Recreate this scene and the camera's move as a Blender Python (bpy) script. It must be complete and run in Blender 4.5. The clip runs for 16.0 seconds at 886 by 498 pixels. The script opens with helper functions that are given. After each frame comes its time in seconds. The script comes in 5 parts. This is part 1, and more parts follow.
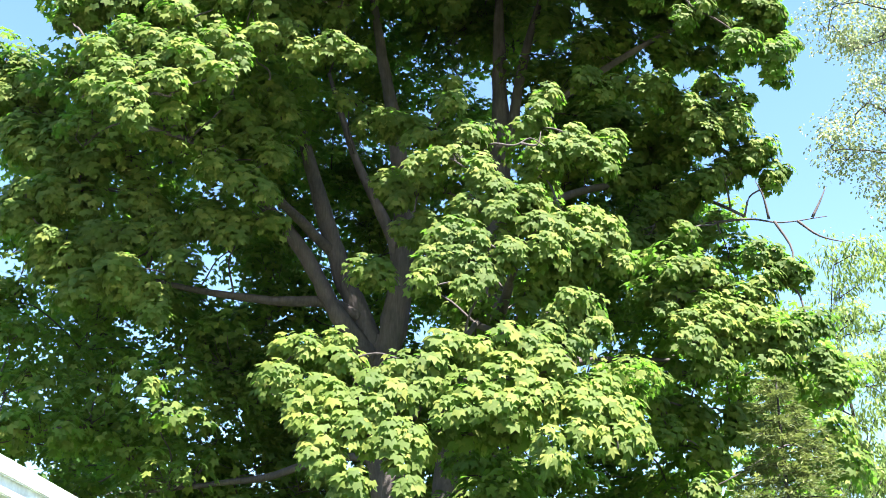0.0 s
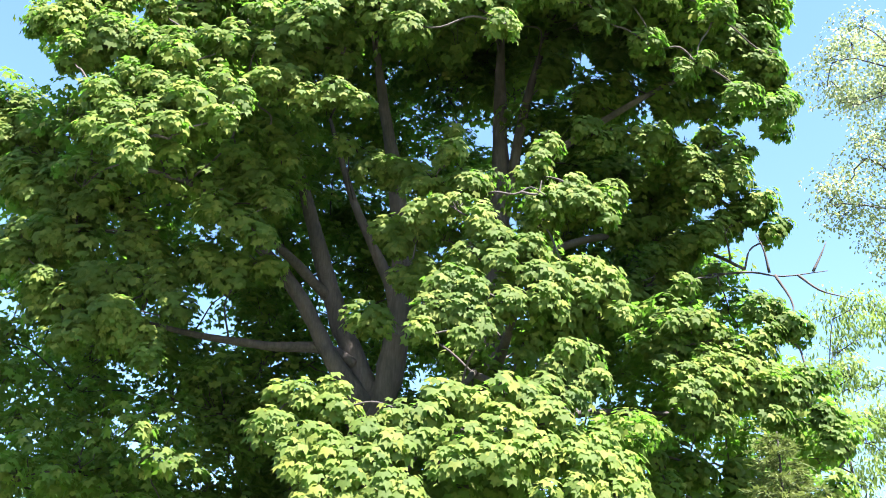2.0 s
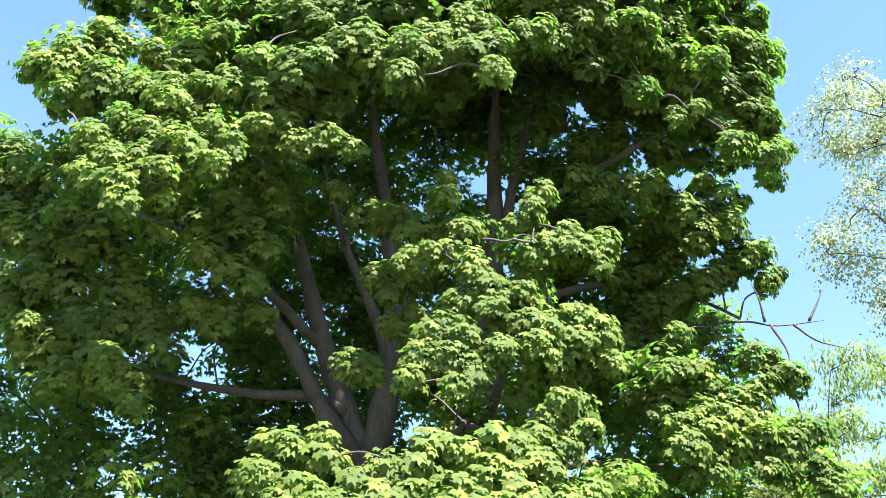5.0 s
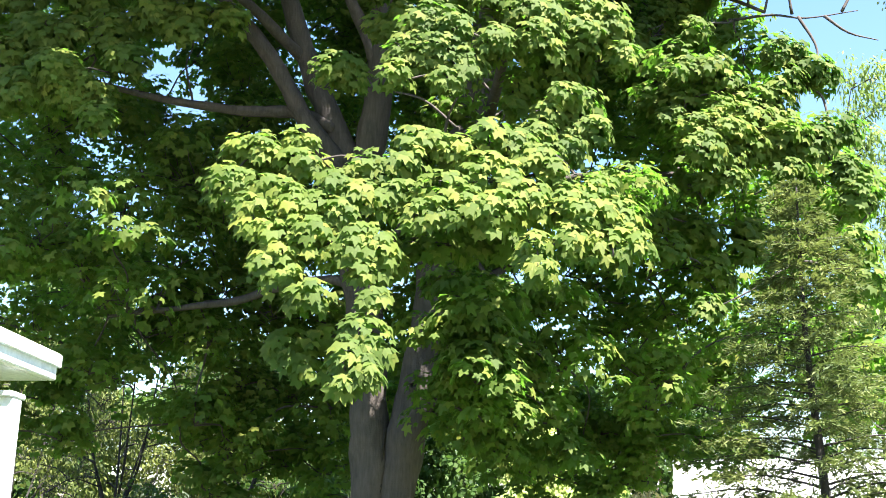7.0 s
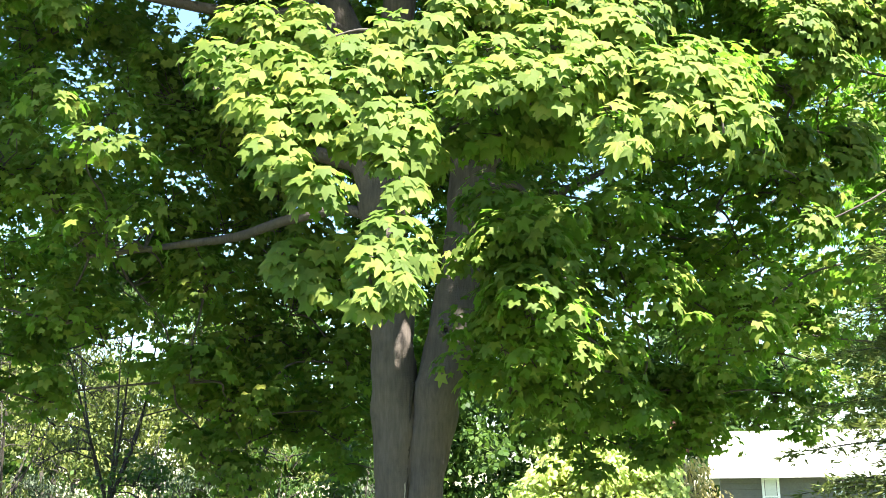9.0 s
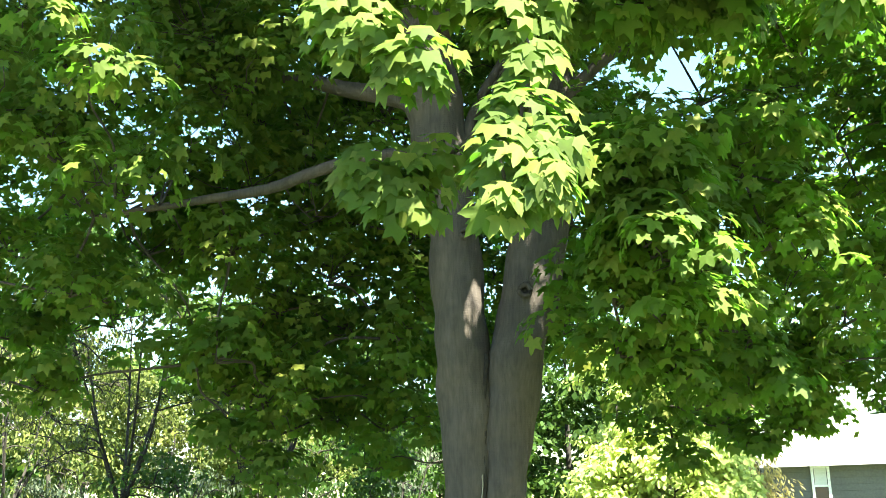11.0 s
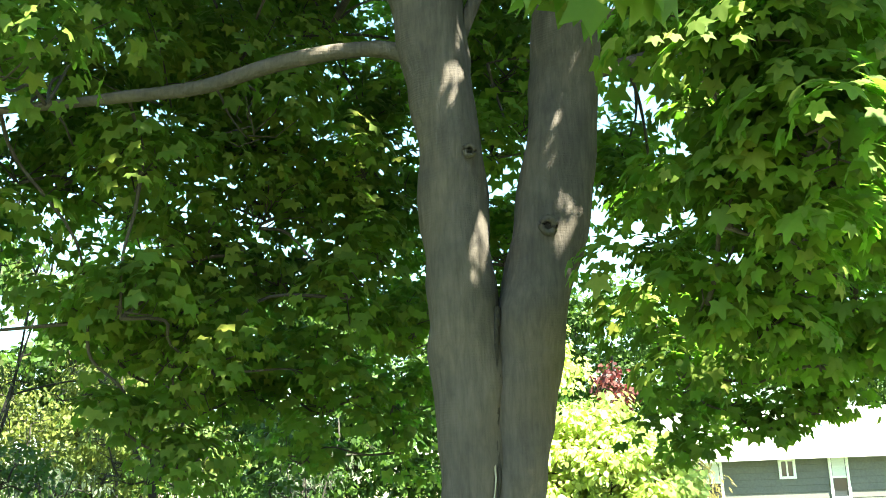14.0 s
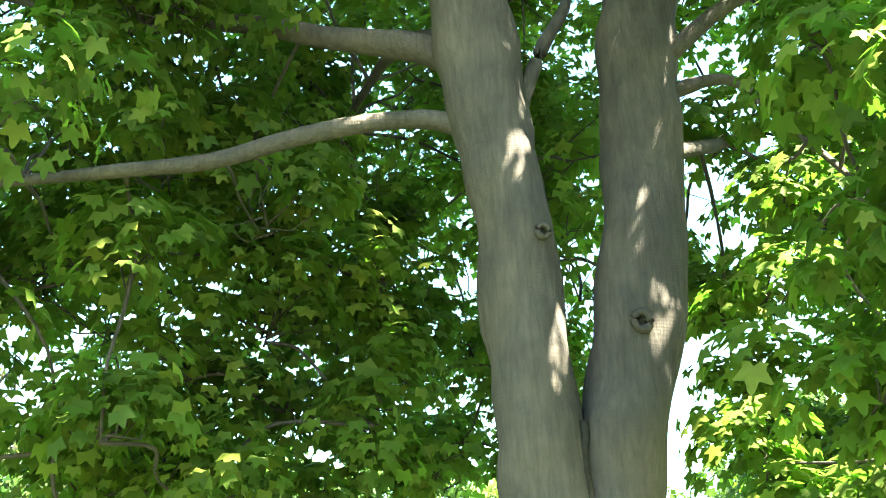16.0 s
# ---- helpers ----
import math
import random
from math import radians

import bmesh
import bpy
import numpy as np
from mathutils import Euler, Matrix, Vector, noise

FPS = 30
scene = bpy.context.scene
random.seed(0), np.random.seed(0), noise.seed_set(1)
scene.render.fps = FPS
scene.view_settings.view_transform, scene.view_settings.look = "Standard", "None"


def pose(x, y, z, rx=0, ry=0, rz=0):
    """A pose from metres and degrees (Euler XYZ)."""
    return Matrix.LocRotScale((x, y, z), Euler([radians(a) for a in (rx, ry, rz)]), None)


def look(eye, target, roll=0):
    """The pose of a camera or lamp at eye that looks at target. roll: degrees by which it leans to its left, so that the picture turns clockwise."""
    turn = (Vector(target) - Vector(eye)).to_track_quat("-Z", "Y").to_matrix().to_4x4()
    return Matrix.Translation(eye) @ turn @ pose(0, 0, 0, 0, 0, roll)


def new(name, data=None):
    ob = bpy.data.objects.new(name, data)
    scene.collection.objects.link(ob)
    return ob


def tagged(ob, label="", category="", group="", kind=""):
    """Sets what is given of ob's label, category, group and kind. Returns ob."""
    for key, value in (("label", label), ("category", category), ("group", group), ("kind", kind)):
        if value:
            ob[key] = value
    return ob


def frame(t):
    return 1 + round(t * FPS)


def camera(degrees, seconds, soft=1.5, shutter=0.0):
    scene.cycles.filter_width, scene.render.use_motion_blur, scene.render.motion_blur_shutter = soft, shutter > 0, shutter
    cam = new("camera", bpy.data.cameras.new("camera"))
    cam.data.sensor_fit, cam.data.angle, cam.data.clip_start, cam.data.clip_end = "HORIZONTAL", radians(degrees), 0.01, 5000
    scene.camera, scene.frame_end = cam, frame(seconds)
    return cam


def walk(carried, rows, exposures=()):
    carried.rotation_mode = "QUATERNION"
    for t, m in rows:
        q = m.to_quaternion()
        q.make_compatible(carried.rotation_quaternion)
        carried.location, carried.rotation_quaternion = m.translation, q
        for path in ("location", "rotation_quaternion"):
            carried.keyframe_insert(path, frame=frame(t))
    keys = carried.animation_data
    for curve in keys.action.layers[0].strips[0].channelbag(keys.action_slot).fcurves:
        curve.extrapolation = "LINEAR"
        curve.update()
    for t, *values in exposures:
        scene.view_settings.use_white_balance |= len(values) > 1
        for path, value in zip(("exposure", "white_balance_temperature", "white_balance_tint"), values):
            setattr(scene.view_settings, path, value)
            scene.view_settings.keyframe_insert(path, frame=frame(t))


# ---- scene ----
cam = camera(47.7, 16.0, 0.9)
METRES, EYE, TILT, LEAN, TURN = 10.0, 1.6, 24.5, 0.0, 0.0
ROWS = [
    (0.0, 0.0, 0.0, 0.0, 0.0, 0.0, -0.0),
    (0.5, -0.0011, 0.0078, 0.0013, -0.04, 1.32, -0.55),
    (1.0, -0.0021, 0.0093, 0.0015, -0.12, 2.09, -0.85),
    (1.5, -0.0027, 0.0094, 0.0015, -0.18, 2.4, -0.93),
    (2.0, -0.0032, 0.0097, 0.0015, -0.24, 2.67, -1.04),
    (2.5, -0.0041, 0.01, 0.0026, -0.32, 3.56, -1.19),
    (3.0, -0.0058, 0.0091, 0.009, -0.52, 7.12, -1.61),
    (5.5, 0.016, 0.0348, -0.0065, -0.11, 3.86, -1.07),
    (6.0, 0.024, 0.0599, -0.0196, 0.04, -0.73, -0.68),
    (6.5, 0.0212, 0.0924, -0.0371, -0.2, -5.14, -0.44),
    (7.0, 0.0262, 0.132, -0.0583, 0.08, -8.69, -0.09),
    (7.5, 0.0273, 0.1797, -0.0805, 0.39, -10.58, 0.11),
    (8.0, 0.019, 0.2284, -0.1034, 0.38, -10.77, 0.3),
    (8.5, 0.0127, 0.2747, -0.1273, 0.61, -10.06, 0.4),
    (9.0, -0.0009, 0.3213, -0.1527, 0.69, -9.83, 0.55),
    (11.5, -0.0895, 0.5305, -0.247, 0.17, -10.04, 2.24),
    (12.0, -0.1072, 0.5674, -0.2622, -1.43, -11.53, 1.94),
    (12.5, -0.1198, 0.6033, -0.2809, -2.88, -12.25, 1.26),
    (13.0, -0.1394, 0.6386, -0.2967, -4.53, -12.31, 0.58),
    (13.5, -0.1587, 0.6735, -0.3094, -5.99, -11.63, -0.25),
    (14.0, -0.1752, 0.7066, -0.3228, -7.29, -9.98, -1.21),
    (14.5, -0.1998, 0.7375, -0.3353, -8.93, -7.1, -2.06),
    (15.0, -0.2076, 0.7728, -0.3499, -9.69, -2.83, -3.11),
    (15.5, -0.2156, 0.8073, -0.3652, -10.16, 0.09, -3.08),
    (16.0, -0.2244, 0.8398, -0.3829, -9.99, -0.54, -1.56),
]
EXPOSURES = [(0.0, 2.86, 5740, 18), (3.0, 2.88, 5740, 18), (5.5, 2.76, 5740, 18), (7.0, 2.80, 5920, 15), (9.0, 3.16, 6300, 8), (11.5, 3.42, 6550, -3), (12.5, 3.46, 6600, -4), (14.0, 3.64, 6600, -7), (15.0, 3.98, 6650, -6), (16.0, 4.38, 6650, -6)]
walk(cam, [(t, pose(0, 0, EYE, TILT, LEAN, TURN) @ pose(METRES * x, METRES * y, METRES * z, 90 + pitch, roll, yaw)) for t, x, y, z, yaw, pitch, roll in ROWS], EXPOSURES)

# ---- light ----
SUN_AZ, SUN_EL = 36.0, 56.0          # degrees east of due south (behind the first eye), and above the horizon
sun_dir = Vector((math.sin(radians(SUN_AZ)) * math.cos(radians(SUN_EL)), -math.cos(radians(SUN_AZ)) * math.cos(radians(SUN_EL)), math.sin(radians(SUN_EL))))
world = bpy.data.worlds.new("sky")
scene.world = world
world.use_nodes = True
wn = world.node_tree
sky = wn.nodes.new("ShaderNodeTexSky")
sky.sky_type, sky.sun_disc = "NISHITA", False
sky.sun_elevation, sky.sun_rotation = radians(SUN_EL), radians(180 - SUN_AZ)
sky.air_density, sky.dust_density, sky.ozone_density = 1.6, 0.3, 5.0
wn.links.new(sky.outputs[0], wn.nodes["Background"].inputs[0])
wn.nodes["Background"].inputs[1].default_value = 0.05
sun_data = bpy.data.lights.new("sun", "SUN")
sun_data.energy, sun_data.angle, sun_data.color = 5.0, radians(0.6), (1.0, 0.93, 0.80)
sun = new("sun", sun_data)
sun.matrix_world = look(sun_dir * 60, (0, 0, 0))


# ---- materials ----
def nodes_of(name):
    m = bpy.data.materials.new(name)
    m.use_nodes = True
    return m, m.node_tree.nodes, m.node_tree.links, m.node_tree.nodes["Principled BSDF"]


def ramp(nodes, stops):
    r = nodes.new("ShaderNodeValToRGB")
    while len(r.color_ramp.elements) < len(stops):
        r.color_ramp.elements.new(0.5)
    for e, (p, c) in zip(r.color_ramp.elements, stops):
        e.position, e.color = p, (*c, 1)
    return r


def tex(nodes, links, kind, scale, detail=4.0, rough=0.55, stretch=(1, 1, 1), coords="Object"):
    tc, mp = nodes.new("ShaderNodeTexCoord"), nodes.new("ShaderNodeMapping")
    mp.inputs["Scale"].default_value = stretch
    links.new(tc.outputs[coords], mp.inputs[0])
    n = nodes.new(kind)
    n.inputs["Scale"].default_value = scale
    if "Detail" in n.inputs:
        n.inputs["Detail"].default_value = detail
    if "Roughness" in n.inputs:
        n.inputs["Roughness"].default_value = rough
    links.new(mp.outputs[0], n.inputs["Vector"])
    return n


def mixed(nodes, links, a, b, fac, mode="MIX"):
    m = nodes.new("ShaderNodeMix")
    m.data_type, m.blend_type = "RGBA", mode
    for sock, v in ((m.inputs[0], fac), (m.inputs[6], a), (m.inputs[7], b)):
        if hasattr(v, "links"):
            links.new(v, sock)
        elif isinstance(v, (int, float)):
            sock.default_value = v
        else:
            sock.default_value = (*v, 1)
    return m.outputs[2]


def leaf_material(name, dark, mid, light, glow, through_leaf=0.32, rough=0.55, single=False):
    """Leaves: gloss on the surface, light coming through the blade. single: each leaf is an object."""
    m, n, l, p = nodes_of(name)
    if single:
        rnd = n.new("ShaderNodeObjectInfo").outputs["Random"]
    else:
        rnd = n.new("ShaderNodeNewGeometry").outputs["Random Per Island"]
    r = ramp(n, [(0.0, dark), (0.55, mid), (1.0, light)])
    l.new(rnd, r.inputs[0])
    big = tex(n, l, "ShaderNodeTexNoise", 0.9, 2.0)
    br = ramp(n, [(0.3, (0.72, 0.78, 0.8)), (0.7, (1.18, 1.12, 1.0))])
    l.new(big.outputs[0], br.inputs[0])
    fine = tex(n, l, "ShaderNodeTexNoise", 60.0, 3.0)
    fr = ramp(n, [(0.3, (0.85, 0.88, 0.85)), (0.75, (1.12, 1.1, 1.05))])
    l.new(fine.outputs[0], fr.inputs[0])
    c = mixed(n, l, mixed(n, l, r.outputs[0], br.outputs[0], 1.0, "MULTIPLY"), fr.outputs[0], 1.0, "MULTIPLY")
    l.new(c, p.inputs["Base Color"])
    p.inputs["Roughness"].default_value = rough
    p.inputs["Specular IOR Level"].default_value = 0.18
    tr = n.new("ShaderNodeBsdfTranslucent")
    l.new(mixed(n, l, glow, br.outputs[0], 1.0, "MULTIPLY"), tr.inputs[0])
    ms = n.new("ShaderNodeMixShader")
    ms.inputs[0].default_value = through_leaf
    l.new(p.outputs[0], ms.inputs[1])
    l.new(tr.outputs[0], ms.inputs[2])
    l.new(ms.outputs[0], n["Material Output"].inputs[0])
    return m


def surface(name, a, b, scale, rough=0.8, bump=0.3, stretch=(1, 1, 1), second=8.0, depth=0.02):
    m, n, l, p = nodes_of(name)
    t1 = tex(n, l, "ShaderNodeTexNoise", scale, 6.0, 0.6, stretch)
    t2 = tex(n, l, "ShaderNodeTexNoise", scale * second, 4.0, 0.6, stretch)
    r = ramp(n, [(0.3, a), (0.7, b)])
    l.new(t1.outputs[0], r.inputs[0])
    r2 = ramp(n, [(0.25, (0.8, 0.8, 0.8)), (0.75, (1.15, 1.15, 1.15))])
    l.new(t2.outputs[0], r2.inputs[0])
    l.new(mixed(n, l, r.outputs[0], r2.outputs[0], 1.0, "MULTIPLY"), p.inputs["Base Color"])
    p.inputs["Roughness"].default_value = rough
    bp = n.new("ShaderNodeBump")
    bp.inputs["Strength"].default_value, bp.inputs["Distance"].default_value = bump, depth
    l.new(t2.outputs[0], bp.inputs["Height"])
    l.new(bp.outputs[0], p.inputs["Normal"])
    return m


def bark_material(name, a, b, furrow):
    """Bark with long shallow furrows, lichen-grey blotches and fine grain."""
    m, n, l, p = nodes_of(name)
    long1 = tex(n, l, "ShaderNodeTexNoise", 17.0, 7.0, 0.6, (1, 1, 0.16))
    blot = tex(n, l, "ShaderNodeTexNoise", 2.2, 4.0, 0.6)
    grain = tex(n, l, "ShaderNodeTexNoise", 90.0, 3.0, 0.6, (1, 1, 0.4))
    crack = tex(n, l, "ShaderNodeTexVoronoi", 26.0, stretch=(1, 1, 0.12))
    crack.feature = "DISTANCE_TO_EDGE"
    r = ramp(n, [(0.32, a), (0.68, b)])
    l.new(long1.outputs[0], r.inputs[0])
    rb = ramp(n, [(0.35, (0.78, 0.78, 0.8)), (0.65, (1.2, 1.16, 1.08))])
    l.new(blot.outputs[0], rb.inputs[0])
    rc = ramp(n, [(0.0, (furrow, furrow, furrow)), (0.12, (1, 1, 1))])
    l.new(crack.outputs[0], rc.inputs[0])
    c = mixed(n, l, r.outputs[0], rb.outputs[0], 1.0, "MULTIPLY")
    c = mixed(n, l, c, rc.outputs[0], 0.7, "MULTIPLY")
    l.new(c, p.inputs["Base Color"])
    p.inputs["Roughness"].default_value = 0.9
    p.inputs["Specular IOR Level"].default_value = 0.2
    hs = n.new("ShaderNodeMath")
    hs.operation = "MULTIPLY_ADD"
    l.new(rc.outputs[0], hs.inputs[0])
    hs.inputs[1].default_value = 0.6
    l.new(long1.outputs[0], hs.inputs[2])
    b1 = n.new("ShaderNodeBump")
    b1.inputs["Strength"].default_value, b1.inputs["Distance"].default_value = 0.7, 0.02
    l.new(hs.outputs[0], b1.inputs["Height"])
    b2 = n.new("ShaderNodeBump")
    b2.inputs["Strength"].default_value, b2.inputs["Distance"].default_value = 0.35, 0.004
    l.new(grain.outputs[0], b2.inputs["Height"])
    l.new(b1.outputs[0], b2.inputs["Normal"])
    ripple = tex(n, l, "ShaderNodeTexWave", 14.0, stretch=(0.25, 0.25, 1))
    ripple.bands_direction = "Z"
    ripple.inputs["Distortion"].default_value, ripple.inputs["Detail"].default_value = 11.0, 2.0
    b3 = n.new("ShaderNodeBump")
    b3.inputs["Strength"].default_value, b3.inputs["Distance"].default_value = 0.2, 0.004
    l.new(ripple.outputs["Fac"], b3.inputs["Height"])
    l.new(b2.outputs[0], b3.inputs["Normal"])
    l.new(b3.outputs[0], p.inputs["Normal"])
    return m


MAPLE = ((0.076, 0.110, 0.023), (0.106, 0.142, 0.028), (0.190, 0.202, 0.040), (0.168, 0.38, 0.03))
M_MAPLE = leaf_material("maple_leaf", *MAPLE, through_leaf=0.42, rough=0.66)
M_MAPLE_SINGLE = leaf_material("maple_leaf_single", *MAPLE, through_leaf=0.42, rough=0.66, single=True)
M_WOODS = leaf_material("woods_leaf", (0.022, 0.048, 0.010), (0.04, 0.078, 0.015), (0.075, 0.12, 0.026), (0.10, 0.19, 0.025))
M_WILLOW = leaf_material("willow_leaf", (0.09, 0.14, 0.04), (0.15, 0.21, 0.06), (0.23, 0.28, 0.09), (0.30, 0.42, 0.08), 0.36)
M_PALE = leaf_material("pale_leaf", (0.22, 0.25, 0.14), (0.31, 0.34, 0.20), (0.43, 0.45, 0.29), (0.36, 0.43, 0.17), 0.34)
M_LIME = leaf_material("lime_leaf", (0.32, 0.38, 0.12), (0.40, 0.48, 0.16), (0.50, 0.56, 0.22), (0.52, 0.62, 0.16), 0.42)
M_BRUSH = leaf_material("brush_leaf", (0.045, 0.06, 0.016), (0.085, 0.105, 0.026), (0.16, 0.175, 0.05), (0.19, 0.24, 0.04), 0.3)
M_GREYLEAF = leaf_material("grey_leaf", (0.045, 0.062, 0.038), (0.075, 0.095, 0.06), (0.13, 0.155, 0.11), (0.12, 0.165, 0.06), 0.25)
M_AMBER = leaf_material("amber_leaf", (0.3, 0.24, 0.1), (0.4, 0.33, 0.14), (0.5, 0.44, 0.2), (0.5, 0.42, 0.15), 0.35)
M_PURPLE = leaf_material("purple_leaf", (0.05, 0.016, 0.02), (0.09, 0.03, 0.03), (0.14, 0.05, 0.045), (0.2, 0.04, 0.04), 0.25)
M_CEDAR = leaf_material("cedar_needle", (0.052, 0.074, 0.026), (0.095, 0.122, 0.042), (0.18, 0.195, 0.078), (0.17, 0.22, 0.05), 0.28, 0.6)
M_BARK = bark_material("maple_bark", (0.076, 0.064, 0.057), (0.112, 0.095, 0.084), 0.75)
M_TWIG = surface("twig_bark", (0.04, 0.032, 0.026), (0.085, 0.068, 0.056), 9.0, 0.9, 0.4, (1, 1, 0.4))
M_DARKBARK = surface("dark_bark", (0.018, 0.015, 0.012), (0.045, 0.037, 0.03), 8.0, 0.95, 0.5, (1, 1, 0.3))
M_SCAR = surface("bare_wood", (0.3, 0.26, 0.2), (0.42, 0.37, 0.29), 14.0, 0.85, 0.5, (1, 1, 0.3))
M_HOLLOW = surface("rotten_heart", (0.02, 0.016, 0.012), (0.05, 0.04, 0.03), 20.0, 0.95, 0.6)
M_LAWN = surface("lawn", (0.036, 0.056, 0.017), (0.066, 0.086, 0.028), 0.5, 0.95, 0.5, (1, 1, 1), 40.0)
M_WHITE = surface("white_painted_metal", (0.74, 0.74, 0.72), (0.82, 0.82, 0.8), 3.0, 0.45, 0.08)
M_SOFFIT = surface("white_soffit", (0.68, 0.69, 0.68), (0.78, 0.78, 0.77), 4.0, 0.6, 0.08)
M_ROOF = surface("pale_shingle", (0.48, 0.47, 0.46), (0.62, 0.61, 0.6), 2.0, 0.8, 0.4, (1, 1, 1), 20.0)
M_SIDING = surface("grey_siding", (0.09, 0.09, 0.08), (0.118, 0.116, 0.103), 1.2, 0.6, 0.15, (1, 1, 1), 12.0)
M_CONCRETE = surface("concrete", (0.42, 0.41, 0.39), (0.55, 0.54, 0.52), 1.5, 0.9, 0.3)
M_TRIM = surface("white_trim", (0.74, 0.74, 0.73), (0.83, 0.83, 0.82), 3.0, 0.5, 0.05)
M_BLIND = surface("pale_blind", (0.55, 0.56, 0.55), (0.66, 0.66, 0.65), 2.0, 0.8, 0.1, (1, 1, 20))
M_GLASS, *_, _p = nodes_of("window_glass")
_p.inputs["Base Color"].default_value, _p.inputs["Roughness"].default_value = (0.02, 0.025, 0.03, 1), 0.06


# ---- building blocks ----
def mesh_from(name, verts, faces, material, smooth=False):
    me = bpy.data.meshes.new(name)
    me.from_pydata([tuple(v) for v in verts], [], faces)
    me.materials.append(material)
    if smooth:
        me.polygons.foreach_set("use_smooth", [True] * len(me.polygons))
    me.update()
    return me


def part_of(name, me, parent, label="", kind=""):
    ob = new(name, me)
    ob.parent = parent
    return tagged(ob, label, kind=kind)


def part(name, bm, material, parent, label="", smooth=False):
    me = bpy.data.meshes.new(name)
    bm.to_mesh(me)
    bm.free()
    me.materials.append(material)
    if smooth:
        me.polygons.foreach_set("use_smooth", [True] * len(me.polygons))
    return part_of(name, me, parent, label)


def box(x0, x1, y0, y1, z0, z1, bevel=0.0):
    bm = bmesh.new()
    bmesh.ops.create_cube(bm, size=1, matrix=Matrix.LocRotScale(((x0 + x1) / 2, (y0 + y1) / 2, (z0 + z1) / 2), None, (x1 - x0, y1 - y0, z1 - z0)))
    if bevel:
        bmesh.ops.bevel(bm, geom=bm.edges[:], offset=bevel, segments=2, affect="EDGES")
    return bm


def thing(name, label, category, at=(0, 0, 0), group="", kind=""):
    ob = new(name)
    ob.location = at
    return tagged(ob, label, category, group, kind)


def unit(v):
    return v / np.maximum(np.linalg.norm(v, axis=-1, keepdims=True), 1e-9)


def polar(pairs):
    return np.array([(0.0, 0.0)] + [(r * math.sin(radians(a)), r * math.cos(radians(a))) for a, r in pairs])


HALF = [(112, 0.52), (80, 0.42), (52, 0.88), (27, 0.54)]
BLADE_MAPLE = polar([(-a, r) for a, r in (HALF[0], *HALF[2:])] + [(0, 1.0)] + [(a, r) for a, r in (*HALF[:1:-1], HALF[0])])
FINE = [(150, 0.16), (128, 0.34), (112, 0.52), (99, 0.42), (84, 0.40), (66, 0.60), (62, 0.70), (50, 0.92), (42, 0.72), (36, 0.66), (27, 0.50), (15, 0.66), (11, 0.80)]
BLADE_FINE = polar([(-a, r) for a, r in FINE] + [(0, 1.05)] + [(a, r) for a, r in FINE[::-1]])
LOBED = [(140, 0.24), (112, 0.50), (98, 0.43), (80, 0.42), (56, 0.86), (48, 0.80), (34, 0.60), (24, 0.56), (9, 0.86)]
BLADE_LOBED = polar([(-a, r) for a, r in LOBED] + [(0, 1.0)] + [(a, r) for a, r in LOBED[::-1]])
BLADE_LANCE = np.array([(0, 0), (-0.16, 0.45), (0, 1.0), (0.16, 0.45)])
BLADE_BROAD = np.array([(0, 0), (-0.36, 0.25), (-0.3, 0.7), (0, 1.0), (0.3, 0.7), (0.36, 0.25)])
BLADE_WIDE = np.array([(0, 0), (-0.42, 0.5), (0, 1.0), (0.42, 0.5)])


def leaf_mesh(name, blade, pos, normal, tip, size, material, curl=0.22):
    """All leaves of a bough in one mesh: the blade as a fan from its stalk, turned, sized and curled."""
    n, v = len(pos), len(blade)
    z = unit(normal)
    y = unit(tip - z * np.sum(tip * z, axis=1, keepdims=True))
    x = np.cross(y, z)
    u, w = blade[:, 0], blade[:, 1]
    bend = -curl * (u * u * 1.3 + w * w * 0.8)
    verts = pos[:, None] + size[:, None, None] * (x[:, None] * u[None, :, None] + y[:, None] * w[None, :, None] + z[:, None] * bend[None, :, None])
    tri = np.array([(0, i + 1, i) for i in range(1, v - 1)])
    loops = (tri[None] + (np.arange(n) * v)[:, None, None]).reshape(-1)
    me = bpy.data.meshes.new(name)
    me.vertices.add(n * v)
    me.vertices.foreach_set("co", verts.reshape(-1).astype(np.float32))
    me.loops.add(len(loops))
    me.loops.foreach_set("vertex_index", loops.astype(np.int32))
    me.polygons.add(len(loops) // 3)
    me.polygons.foreach_set("loop_start", np.arange(0, len(loops), 3, dtype=np.int32))
    me.materials.append(material)
    me.update(calc_edges=True)
    return me


def rosettes(rng, pads, density=1.0, under=0.25, shell=0.55):
    """Centres of leaf whorls over the domed pads, mostly on their upper and outer side; and the pad each belongs to."""
    out, owner = [], []
    for k, (px, py, pz, r) in enumerate(pads):
        n = max(4, int(density * (4 + 58 * r * r)))
        d = unit(rng.normal(size=(n, 3)))
        flip = (d[:, 2] < 0) & (rng.random(n) > under)
        d[flip, 2] *= -1
        rr = max(0.12, r - 0.16)
        rad = rr * (shell + (1.02 - shell) * rng.random(n) ** 0.6) * (1 + 0.16 * rng.normal(size=n))
        out.append(np.array((px, py, pz)) + d * rad[:, None] * np.array((1.05, 1.05, 1.0)))
        owner += [k] * n
    return np.concatenate(out), np.array(owner)


